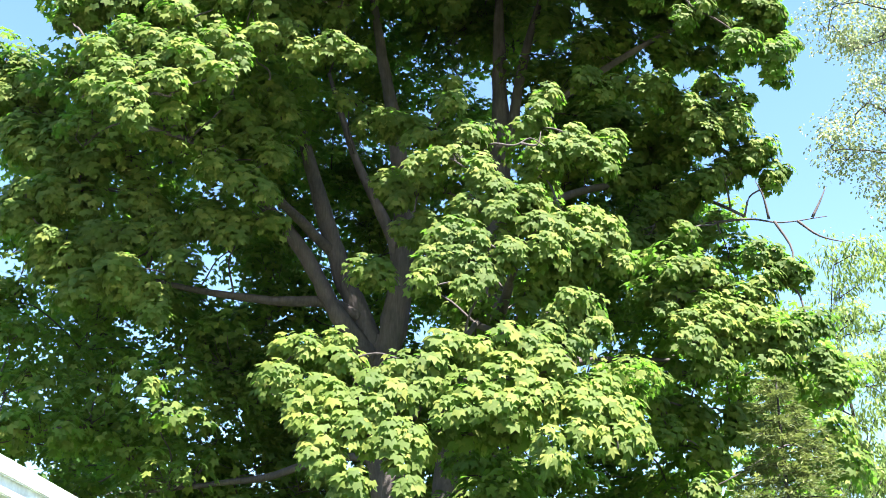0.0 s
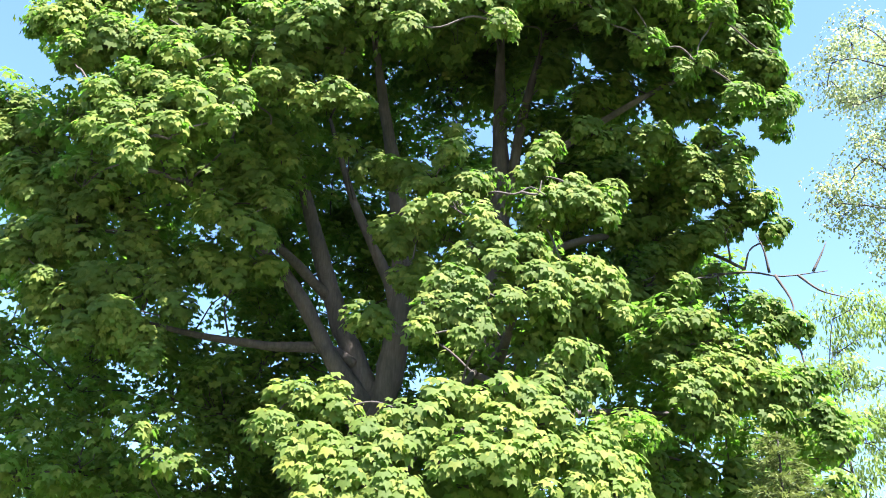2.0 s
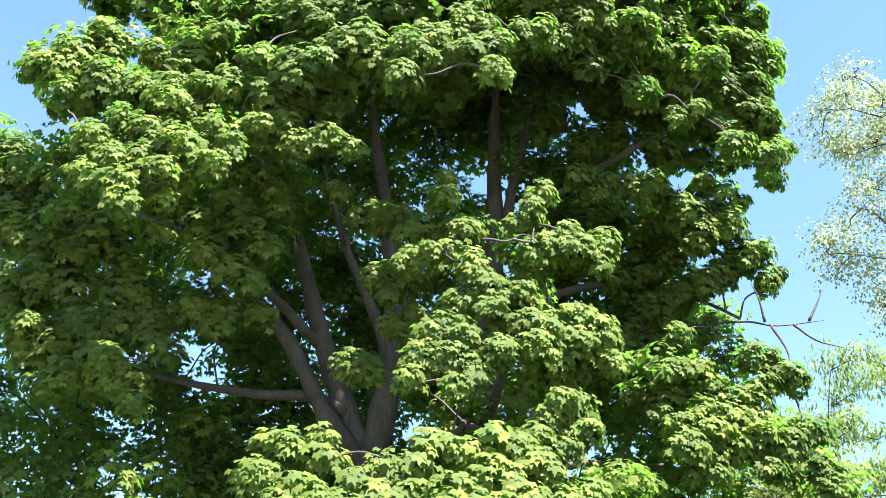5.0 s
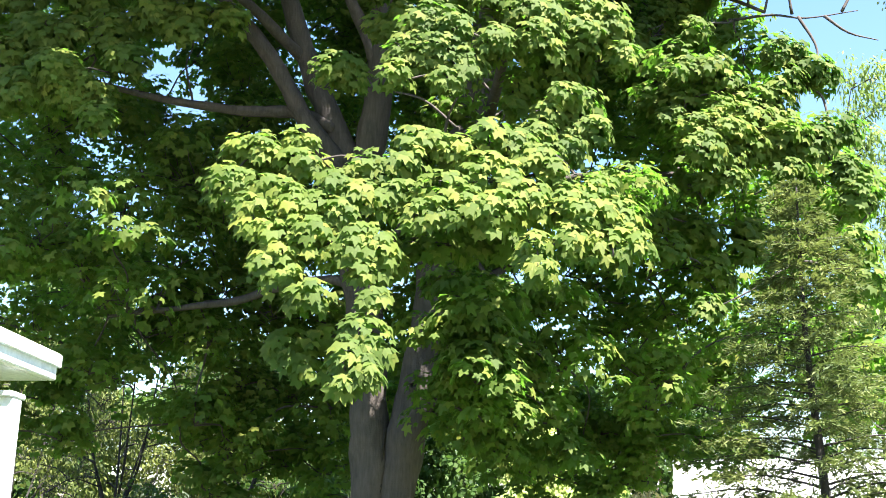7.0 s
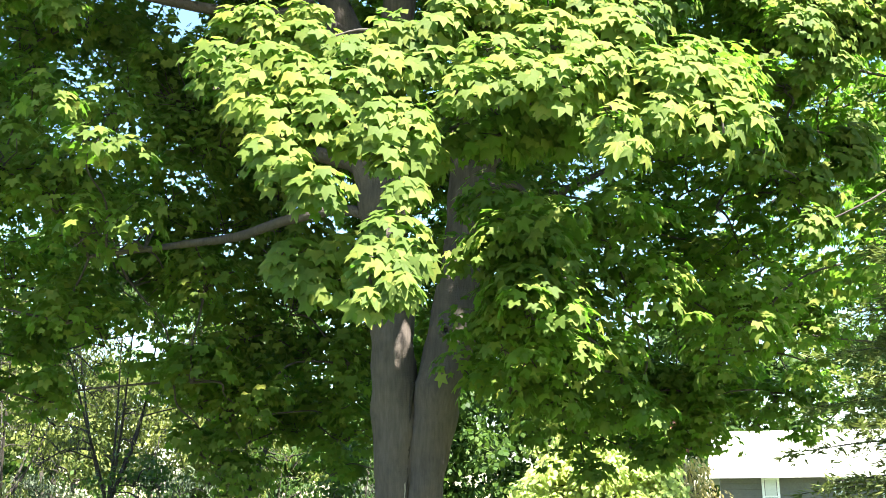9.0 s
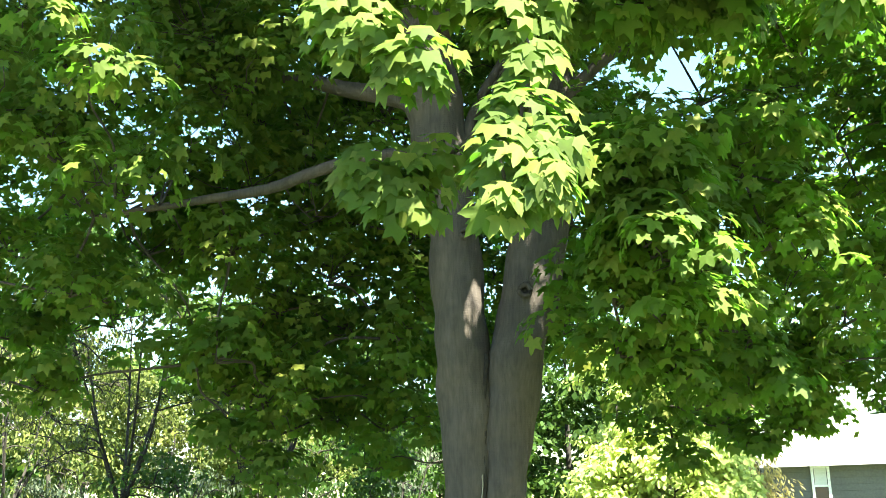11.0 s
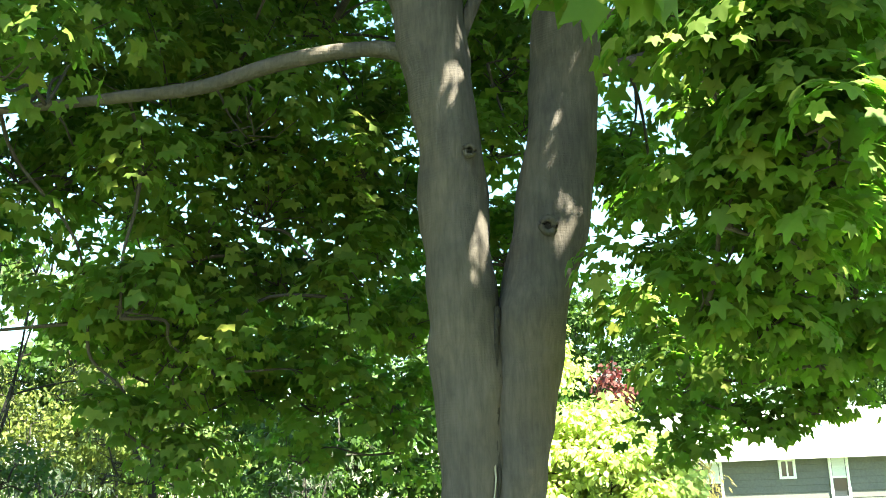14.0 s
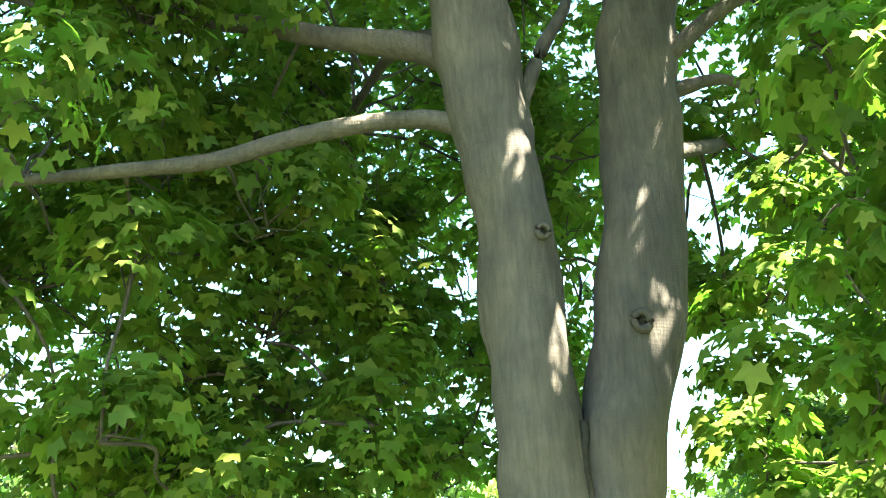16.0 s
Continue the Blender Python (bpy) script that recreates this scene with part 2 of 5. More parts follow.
def whorl_leaves(rng, centres, per=24, radius=0.27, size=0.135, flat=0.85, droop=1.1, jitter=0.34):
    """Leaves over small domes: bases on the dome, blades outward and hanging."""
    scale = rng.uniform(0.42, 1.3, len(centres))
    who = np.repeat(np.arange(len(centres)), per)
    who = who[rng.random(len(who)) < np.clip(scale[who] ** 1.7, 0.15, 1.0)]
    n = len(who)
    c = centres[who]
    R = radius * scale[who][:, None]
    a = rng.uniform(0, 2 * math.pi, n)
    e = np.arcsin(rng.random(n) * 1.25 - 0.25)
    out = np.stack((np.cos(e) * np.cos(a), np.cos(e) * np.sin(a), np.sin(e)), 1)
    lop = rng.normal(size=(len(centres), 3)) * np.array((0.12, 0.12, 0.05))
    pos = c + lop[who] + out * R * np.array((1, 1, flat)) * rng.uniform(0.74, 1.0, (n, 1))
    normal = unit(out * 0.82 + np.array((0, 0, 0.46)) + rng.normal(size=(n, 3)) * jitter)
    down = np.stack((np.sin(np.maximum(e, 0)) * np.cos(a) + 0.35 * np.cos(a), np.sin(np.maximum(e, 0)) * np.sin(a) + 0.35 * np.sin(a), -droop * np.cos(e)), 1)
    tip = unit(down + rng.normal(size=(n, 3)) * 0.27)
    return pos, normal, tip, size * rng.uniform(0.6, 1.25, n)


def split_pads(rng, pads, least=0.27):
    """Large pads break up into several lesser, uneven ones."""
    out = []
    for x, y, z, r in pads:
        if r < least:
            out.append((x, y, z, r))
            continue
        for k in range(3 + int(r > 0.36) + int(r > 0.46)):
            d = unit(rng.normal(size=3) * np.array((1.0, 0.8, 0.8))) * r * rng.uniform(0.35, 0.75)
            out.append((x + d[0], y + d[1], z + d[2], r * rng.uniform(0.45, 0.72)))
    return out


def infill(rng, pads, n, reach=1.3):
    """The same pads, and n lesser ones between neighbours."""
    out = list(pads)
    while len(out) < len(pads) + n:
        p, q = (np.array(pads[k]) for k in rng.choice(len(pads), 2, replace=False))
        if np.linalg.norm(p[:3] - q[:3]) < reach:
            out.append(tuple((p + q) / 2 * np.array((1, 1, 1, 0.85)) + np.append(rng.normal(size=3) * 0.1, 0)))
    return out


def dome_leaves(rng, pads, size=0.094, cover=2.6, lean=0.3, jitter=0.24):
    """Leaves that shingle the lumpy domes at the end of a bough, tips hanging outward, and a looser layer inside."""
    P, N, T, S = [], [], [], []
    for px, py, pz, r in pads:
        n = int(cover * 9.5 * r * r / (1.05 * size * size))
        z = rng.uniform(-0.8, 1.0, n)
        a = rng.uniform(0, 2 * math.pi, n)
        h = np.sqrt(1 - z * z)
        d = np.stack((h * np.cos(a), h * np.sin(a), z), 1)
        knob = unit(rng.normal(size=(rng.integers(4, 9), 3)) + np.array((0, 0, 0.25)))
        lump = np.max(d @ knob.T, axis=1)
        rad = r * (0.62 + 0.46 * np.clip((lump - 0.5) / 0.5, 0, 1)) * np.where(rng.random(n) < 0.3, rng.uniform(0.4, 0.9, n), rng.uniform(0.9, 1.12, n))
        near = knob[np.argmax(d @ knob.T, axis=1)]
        face = unit(0.55 * d + 0.8 * (d - 0.72 * near) + 0.25 * near)
        form = np.array((rng.uniform(0.9, 1.35), rng.uniform(0.9, 1.25), rng.uniform(0.75, 1.15)))
        p = np.array((px, py, pz)) + d * rad[:, None] * form
        p[:, 2] -= np.where(rng.random(n) < 0.2, rng.uniform(0, 0.45, n), 0) * r
        P.append(p)
        away = unit(np.array((px + 0.3, py - 14.6, 0.0)))
        N.append(unit(face + 0.4 * away + np.array((0, 0, 0.1)) + lean * np.array(sun_dir) + rng.normal(size=(n, 3)) * jitter))
        T.append(unit(d * np.array((0.6, 0.6, 0)) + np.array((0, 0, -0.9)) + rng.normal(size=(n, 3)) * 0.35))
        S.append(size * rng.uniform(0.65, 1.25, n))
    return tuple(np.concatenate(q) for q in (P, N, T, S))


def tube(path, radii, sides=7, wobble=0.0, rng=None):
    """Vertices and faces of a tapered limb along a path."""
    path = np.array(path, float)
    t = unit(np.gradient(path, axis=0))
    ref = np.where(np.abs(t[:, 2:3]) > 0.9, np.array((1.0, 0, 0)), np.array((0, 0, 1.0)))
    x = unit(np.cross(t, ref))
    y = np.cross(t, x)
    a = np.arange(sides) * 2 * math.pi / sides
    r = np.array(radii, float)[:, None]
    if wobble:
        r = r * (1 + wobble * rng.normal(size=(len(path), sides)))
    verts = (path[:, None] + r[..., None] * (x[:, None] * np.cos(a)[None, :, None] + y[:, None] * np.sin(a)[None, :, None])).reshape(-1, 3)
    faces = [(i * sides + j, i * sides + (j + 1) % sides, (i + 1) * sides + (j + 1) % sides, (i + 1) * sides + j) for i in range(len(path) - 1) for j in range(sides)]
    faces += [tuple(range(sides))[::-1], tuple((len(path) - 1) * sides + j for j in range(sides))]
    return verts, faces


def joined(pieces):
    verts, faces, n = [], [], 0
    for v, f in pieces:
        verts.append(v)
        faces += [tuple(i + n for i in q) for q in f]
        n += len(v)
    return np.concatenate(verts), faces


def smooth_path(points, steps=6):
    """A Catmull-Rom line through the points."""
    p = [np.array(q, float) for q in points]
    p = [2 * p[0] - p[1], *p, 2 * p[-1] - p[-2]]
    out = []
    for i in range(1, len(p) - 2):
        for s in range(steps):
            u = s / steps
            out.append(0.5 * (2 * p[i] + (p[i + 1] - p[i - 1]) * u + (2 * p[i - 1] - 5 * p[i] + 4 * p[i + 1] - p[i + 2]) * u ** 2 + (3 * p[i] - p[i - 1] - 3 * p[i + 1] + p[i + 2]) * u ** 3))
    return np.array(out + [p[-2]])


def branch_net(rng, roots, pads, thick=0.011, least=0.009):
    """Branches that grow from the given stem points out to all pads, each from the nearest wood below it, thicker the more they carry."""
    pts = [np.array(q[:3], float) for q in roots]
    n0 = len(pts)
    todo = [np.array(q[:3], float) for q in pads]
    mid = np.mean(pts, axis=0)
    order = sorted(range(len(todo)), key=lambda k: np.min([np.linalg.norm(todo[k] - q) for q in pts]))
    up, at = {}, {}
    for k in order:
        p = todo[k]
        cost = [np.linalg.norm(p - q) + 0.9 * max(0.0, q[2] - p[2] + 0.1) + (0.15 if i < n0 else 0.35) for i, q in enumerate(pts)]
        j = int(np.argmin(cost))
        up[len(pts)], at[len(pts)] = j, k
        pts.append(p - np.array((0, 0, 0.12 * pads[k][3])))
    load = {i: 1 for i in up}
    for i in sorted(up, reverse=True):
        if up[i] in load:
            load[up[i]] += load[i]
    pieces = []
    for i, j in up.items():
        a, b = pts[j], pts[i]
        d = np.linalg.norm(b - a)
        m1 = a + (b - a) * 0.35 + np.array((0, 0, 0.10 * d)) + rng.normal(size=3) * 0.05 * d
        m2 = a + (b - a) * 0.7 + np.array((0, 0, 0.08 * d)) + rng.normal(size=3) * 0.05 * d
        path = smooth_path([a, m1, m2, b], 4)
        r1 = min(0.013, least + thick * math.sqrt(load[i]))
        r0 = r1 * 1.35
        pieces.append(tube(path, np.linspace(r0, max(least, r1 * 0.7), len(path)), 6))
    return pieces


def twig_pieces(rng, pads, centres, owner, share=0.6, r=0.006):
    out = []
    for c, k in zip(centres, owner):
        if rng.random() < share:
            p = np.array(pads[k][:3]) + rng.normal(size=3) * 0.06
            m = (p + c) / 2 + rng.normal(size=3) * 0.05
            out.append(tube([p, m, c], [r * 1.6, r * 1.2, r * 0.6], 3))
    return out


# ---- ground ----
def ground_height(x, y):
    s = min(1.0, max(0.0, (y - 15) / 24))
    return 0.75 * s * s * (3 - 2 * s) + 0.04 * noise.noise((x * 0.15, y * 0.15, 0))


def build_ground():
    xs = np.concatenate((np.linspace(-1500, -60, 8), np.linspace(-50, 50, 41), np.linspace(60, 1500, 8)))
    ys = np.concatenate((np.linspace(-1500, -30, 8), np.linspace(-25, 70, 39), np.linspace(80, 1500, 8)))
    verts = [(x, y, ground_height(x, y)) for y in ys for x in xs]
    w = len(xs)
    faces = [(j * w + i, j * w + i + 1, (j + 1) * w + i + 1, (j + 1) * w + i) for j in range(len(ys) - 1) for i in range(w - 1)]
    tagged(new("ground", mesh_from("ground", verts, faces, M_LAWN, True)), "mown green lawn rising gently towards the neighbour's yard", "lawn", kind="structure")


build_ground()


# ---- the maple ----
BOUGH_WEST = [(-5.37, 11.01, 10.56, 0.33), (-5.04, 11.11, 10.89, 0.34), (-4.69, 11.21, 11.22, 0.36), (-3.93, 11.11, 10.93, 0.27), (-3.59, 11.21, 11.26, 0.31), (-3.12, 11.26, 11.46, 0.3), (-2.82, 11.01, 10.66, 0.25), (-3.01, 10.85, 10.15, 0.29), (-3.52, 10.92, 10.36, 0.3), (-4.02, 10.88, 10.2, 0.34), (-4.56, 10.88, 10.18, 0.37), (-4.93, 10.79, 9.91, 0.32), (-3.89, 10.54, 9.25, 0.32), (-3.46, 10.69, 9.67, 0.31), (-2.99, 10.54, 9.28, 0.28), (-2.64, 10.46, 9.08, 0.19), (-2.74, 10.3, 8.64, 0.19), (-3.29, 10.39, 8.85, 0.33), (-3.8, 10.32, 8.66, 0.35), (-4.3, 10.43, 8.94, 0.31), (-4.2, 10.17, 8.25, 0.28), (-3.7, 10.08, 8.05, 0.27), (-3.29, 10.17, 8.28, 0.29)]
BOUGH_FAR_WEST = [(-6.53, 12.48, 10.31, 0.38), (-6.14, 12.47, 10.11, 0.3), (-6.4, 12.45, 9.68, 0.4), (-5.93, 12.44, 9.49, 0.38), (-5.57, 12.43, 9.3, 0.28), (-6.11, 12.41, 9.04, 0.36), (-5.63, 12.38, 8.57, 0.44), (-5.08, 12.4, 8.97, 0.42), (-5.02, 12.35, 8.17, 0.47), (-5.67, 12.33, 7.83, 0.43), (-4.45, 12.39, 8.7, 0.3), (-4.27, 12.34, 8.06, 0.31), (-4.45, 12.3, 7.35, 0.42), (-5.21, 12.29, 7.24, 0.43), (-4.17, 12.25, 6.73, 0.38), (-4.74, 12.24, 6.51, 0.35), (-3.87, 12.3, 7.37, 0.32), (-4.06, 12.34, 8.07, 0.31), (-3.68, 12.42, 9.22, 0.28), (-3.31, 12.32, 7.73, 0.32), (-2.9, 12.31, 7.57, 0.3), (-2.53, 12.31, 7.62, 0.26), (-3.83, 12.22, 6.3, 0.27), (-3.51, 12.27, 6.96, 0.22)]
BOUGH_SUMMIT_WEST = [(-5.46, 12.97, 14, 0.54), (-4.66, 12.76, 13.25, 0.47), (-4.01, 12.92, 13.88, 0.59), (-3.18, 12.74, 13.22, 0.47), (-5.48, 13.25, 15.1, 0.57), (-4.54, 13.22, 15.05, 0.62), (-3.56, 13.13, 14.71, 0.56), (-2.8, 13.02, 14.29, 0.5), (-2.97, 12.78, 13.4, 0.38), (-3.57, 12.69, 13.04, 0.42), (-5.84, 13.2, 14.9, 0.41), (-5.43, 13.52, 16.29, 0.65), (-4.5, 13.57, 16.54, 0.65), (-3.47, 13.48, 16.17, 0.64), (-2.53, 13.52, 16.42, 0.65)]
BOUGH_TOP = [(-2.1, 11.16, 11.95, 0.3), (-1.71, 11.51, 12.86, 0.37), (-1.72, 10.99, 11.55, 0.26), (-2.4, 10.6, 10.63, 0.25), (-1.88, 10.45, 10.33, 0.3), (-1.53, 10.51, 10.45, 0.21), (-1.25, 11.07, 11.77, 0.4), (-0.86, 10.67, 10.85, 0.41), (-1.32, 10.64, 10.75, 0.31), (-0.38, 10.71, 10.95, 0.3), (-0.04, 10.55, 10.61, 0.28), (0.48, 10.99, 11.63, 0.33), (0.75, 10.71, 11, 0.27)]
BOUGH_TOP += [(0.24, 11.36, 12.56, 0.38), (0.69, 11.65, 13.35, 0.41), (-0.29, 11.58, 13.11, 0.48), (-1.01, 11.65, 13.28, 0.49), (-1.33, 11.44, 12.68, 0.37), (-0.59, 11.11, 11.89, 0.4), (1.25, 10.89, 11.44, 0.29), (0.76, 10.38, 10.27, 0.19), (0.08, 10.93, 11.48, 0.32), (0.31, 10.56, 10.65, 0.25), (-0.44, 10.38, 10.23, 0.22), (-0.91, 12.16, 14.72, 0.58), (0.05, 12.24, 14.98, 0.59)]
BOUGH_TOP_EAST = [(1.18, 11.25, 12.61, 0.4), (1.7, 11.24, 12.73, 0.47), (2.31, 11.24, 12.76, 0.47), (2.94, 11.64, 13.18, 0.41), (2.18, 11.32, 11.86, 0.3), (2, 11.35, 11.55, 0.25), (2.96, 11.72, 12.19, 0.33), (3.38, 11.74, 11.98, 0.31), (3.3, 11.69, 12.64, 0.37), (3.68, 11.66, 12.96, 0.34), (4.29, 12.49, 13.39, 0.34), (4.75, 12.46, 13.77, 0.4), (5.02, 12.51, 13.19, 0.34), (5.13, 12.56, 12.51, 0.31), (4.71, 12.56, 12.52, 0.39), (4.32, 12.54, 12.73, 0.37), (4.97, 12.61, 11.98, 0.31), (5.03, 12.67, 11.29, 0.29), (4.77, 12.65, 11.52, 0.32), (5.26, 12.71, 10.84, 0.21), (5.09, 12.76, 10.34, 0.19), (4.82, 12.73, 10.68, 0.19), (4.47, 12.61, 11.91, 0.36), (1.82, 11.15, 13.75, 0.53), (3.27, 11.56, 14.12, 0.55)]
BOUGH_EAST_RIM = [(2.09, 11.32, 12.26, 0.26), (2.71, 11.6, 11.79, 0.26), (3.54, 11.91, 12.47, 0.28), (4.01, 11.87, 11.7, 0.28), (4.76, 12.14, 12.44, 0.28), (4.95, 12.32, 11.37, 0.28), (4.91, 12.17, 10.31, 0.24), (3.69, 11.9, 10.9, 0.26), (2.97, 11.78, 11.13, 0.22), (4.37, 12.02, 10.42, 0.24), (2.22, 11.47, 11.35, 0.2), (4.34, 12.1, 13.3, 0.3), (1.64, 11.2, 11.55, 0.2), (3.47, 11.78, 13.14, 0.26)]
BOUGH_SHADED_WEST = [(-2.23, 11.06, 10.17, 0.36), (-1.79, 11.1, 10.36, 0.38), (-1.38, 11.09, 10.32, 0.28), (-1.85, 10.91, 9.6, 0.35), (-1.42, 10.87, 9.44, 0.24), (-2.37, 10.9, 9.52, 0.27), (-2.6, 11.09, 10.27, 0.28), (-1.08, 10.83, 9.29, 0.13), (-2.82, 11.77, 9.03, 0.23), (-2.48, 11.86, 9.38, 0.27), (-2.98, 12.03, 8.73, 0.27), (-2.62, 12.09, 8.96, 0.27), (-2.31, 11.94, 8.43, 0.23), (-2.7, 11.83, 8.01, 0.23), (-2.26, 12.14, 9.19, 0.22), (-3.08, 11.71, 8.19, 0.23), (-2.37, 11.77, 7.82, 0.19)]
BOUGH_EAST = [(2.23, 12.61, 10.02, 0.25), (2.74, 12.6, 10.1, 0.27), (3.11, 12.62, 9.89, 0.24), (3.58, 12.62, 9.91, 0.27), (3.96, 12.62, 9.88, 0.27), (4.32, 12.63, 9.7, 0.27), (4.06, 12.65, 9.41, 0.27), (3.69, 12.64, 9.56, 0.23), (4.47, 12.68, 9.03, 0.25), (4.31, 12.7, 8.69, 0.28), (4.03, 12.71, 8.52, 0.28), (4.74, 12.71, 8.53, 0.21), (4.93, 12.71, 8.62, 0.13), (3.89, 13.53, 8.7, 0.34), (3.34, 13.87, 9.72, 0.41), (3.48, 13.74, 8.65, 0.4), (3.03, 13.92, 9.02, 0.37), (3.94, 13.36, 8.11, 0.25), (3.06, 13.57, 8.04, 0.33), (3.92, 12.68, 9.06, 0.3), (3.69, 13.68, 9.57, 0.36), (2.93, 13.96, 10.07, 0.37), (3.42, 12.78, 7.65, 0.19)]
BOUGH_EAST_DEEP = [(4.36, 14, 12.08, 0.43), (3.73, 14.08, 12.6, 0.5), (3.05, 14.1, 12.72, 0.46), (3.8, 13.92, 11.52, 0.38), (4.85, 14, 12.09, 0.35), (2.64, 13.92, 11.48, 0.34), (2.12, 14.04, 12.27, 0.35), (4.43, 13.88, 11.29, 0.28), (3.08, 14, 12.03, 0.39), (3.73, 14.2, 13.47, 0.47), (4.42, 14.16, 13.2, 0.47), (2.38, 14.18, 13.27, 0.41), (4.83, 13.9, 11.43, 0.21)]
BOUGH_CENTRE = [(0.13, 11.49, 9.31, 0.15), (0.06, 11.39, 8.84, 0.26), (0.34, 11.28, 8.41, 0.22), (-0.14, 11.68, 8.61, 0.27), (-0.28, 11.35, 7.99, 0.25), (0.14, 11.17, 7.97, 0.26), (0.48, 11.09, 7.67, 0.24), (0.7, 11.02, 7.43, 0.24), (0.36, 10.97, 7.24, 0.26), (0.92, 10.95, 7.16, 0.26), (1.16, 10.87, 6.91, 0.23), (1.35, 10.82, 6.75, 0.17), (0.69, 10.87, 6.9, 0.26), (1.2, 10.75, 6.49, 0.2), (0.81, 10.72, 6.41, 0.23), (0.15, 10.82, 6.71, 0.23), (0.37, 10.77, 6.55, 0.22), (-0.09, 10.7, 6.31, 0.19), (0.17, 10.7, 6.3, 0.22), (0.48, 10.65, 6.15, 0.19), (0.29, 10.59, 5.96, 0.15), (-0.23, 10.61, 6, 0.15)]
BOUGH_CENTRE_EAST = [(1.44, 11.64, 9.19, 0.19), (1.35, 11.55, 8.68, 0.26), (1.65, 11.53, 8.57, 0.26), (1.86, 11.46, 8.21, 0.25), (2.23, 11.47, 8.31, 0.21), (2.14, 11.41, 8.01, 0.15), (1.4, 11.45, 8.17, 0.22), (1.29, 11.79, 8.07, 0.21), (1.76, 11.23, 7.12, 0.21), (1.96, 11.19, 6.94, 0.23), (2.19, 11.08, 6.45, 0.16), (2.15, 11.16, 6.79, 0.18), (1.72, 11.13, 6.65, 0.24), (1.49, 11.45, 6.49, 0.28), (1.02, 11.31, 6.24, 0.27), (1.6, 10.93, 5.82, 0.22), (1.33, 10.9, 5.71, 0.22), (1.76, 10.86, 5.54, 0.18), (1.18, 10.82, 5.38, 0.21), (1.46, 10.8, 5.32, 0.21)]
BOUGH_SHADED_CENTRE = [(-0.83, 12.56, 9.29, 0.3), (-1.05, 12.57, 9.4, 0.22), (-0.5, 12.56, 9.32, 0.3), (-0.69, 12.41, 8.21, 0.3), (-0.43, 12.33, 7.66, 0.26), (-0.99, 12.21, 6.83, 0.22), (-0.84, 12.2, 6.77, 0.18), (-0.34, 12.4, 8.13, 0.27), (-0.27, 12.31, 7.48, 0.26), (-1.45, 12.63, 9.82, 0.17)]
BOUGH_FRONT = [(-1.31, 10.07, 4.64, 0.15), (-1.48, 9.99, 4.4, 0.13), (-1.34, 9.92, 4.22, 0.15), (-1.09, 10, 4.44, 0.19), (-0.87, 9.99, 4.4, 0.17), (-0.69, 10.07, 4.64, 0.15), (-0.45, 10.13, 4.83, 0.16), (-0.23, 10.16, 4.9, 0.16), (-0.48, 10.03, 4.52, 0.17), (-0.22, 10.04, 4.56, 0.15), (-0.66, 9.94, 4.26, 0.18), (-0.9, 9.87, 4.08, 0.19), (-1.19, 9.86, 4.04, 0.17), (-1.28, 9.8, 3.87, 0.13), (-1.11, 9.74, 3.72, 0.14), (-0.91, 9.67, 3.55, 0.15), (-0.55, 9.85, 4.03, 0.17), (-0.31, 9.84, 4, 0.15), (-0.4, 9.76, 3.77, 0.12), (-0.34, 9.66, 3.53, 0.1), (-0.41, 9.53, 3.2, 0.14), (-0.28, 9.46, 3.03, 0.12), (-0.48, 9.42, 2.94, 0.14), (-0.56, 9.33, 2.73, 0.09), (-0.34, 9.36, 2.8, 0.11)]
BOUGH_FRONT_EAST = [(0.07, 10.29, 5.17, 0.18), (0.29, 10.26, 5.1, 0.14), (-0.03, 10.17, 4.92, 0.14), (0.45, 10.21, 5.01, 0.16), (0.71, 10.29, 5.17, 0.18), (0.98, 10.29, 5.17, 0.18), (1.17, 10.19, 4.96, 0.15), (1.28, 10.12, 4.83, 0.1), (0.65, 10.08, 4.76, 0.18), (0.86, 10.04, 4.67, 0.17), (0.28, 9.98, 4.56, 0.17), (0.14, 9.84, 4.3, 0.15), (0.49, 9.87, 4.36, 0.19), (0.78, 9.85, 4.31, 0.19), (1.05, 9.91, 4.43, 0.17), (1.34, 9.91, 4.43, 0.17), (1.6, 9.94, 4.49, 0.17), (1.53, 9.8, 4.24, 0.18), (1.81, 9.8, 4.24, 0.18), (1.92, 9.67, 4, 0.13), (1.68, 9.63, 3.94, 0.15), (1.4, 9.69, 4.03, 0.17), (1.05, 9.63, 3.94, 0.13), (1.07, 9.5, 3.72, 0.1)]
BOUGH_FRONT_BACK = [(-1.7, 10.86, 5.26, 0.22), (-1.42, 10.88, 5.34, 0.22), (-1.13, 10.83, 5.16, 0.18), (-1.83, 10.76, 4.89, 0.19), (-0.96, 10.23, 3.09, 0.17), (-1.14, 10.27, 3.22, 0.13), (-0.78, 10.29, 3.28, 0.12), (0.87, 10.58, 4.24, 0.2), (0.55, 10.59, 4.3, 0.2), (0.26, 10.58, 4.25, 0.19), (0.02, 10.57, 4.21, 0.15), (-0.19, 10.52, 4.02, 0.13)]
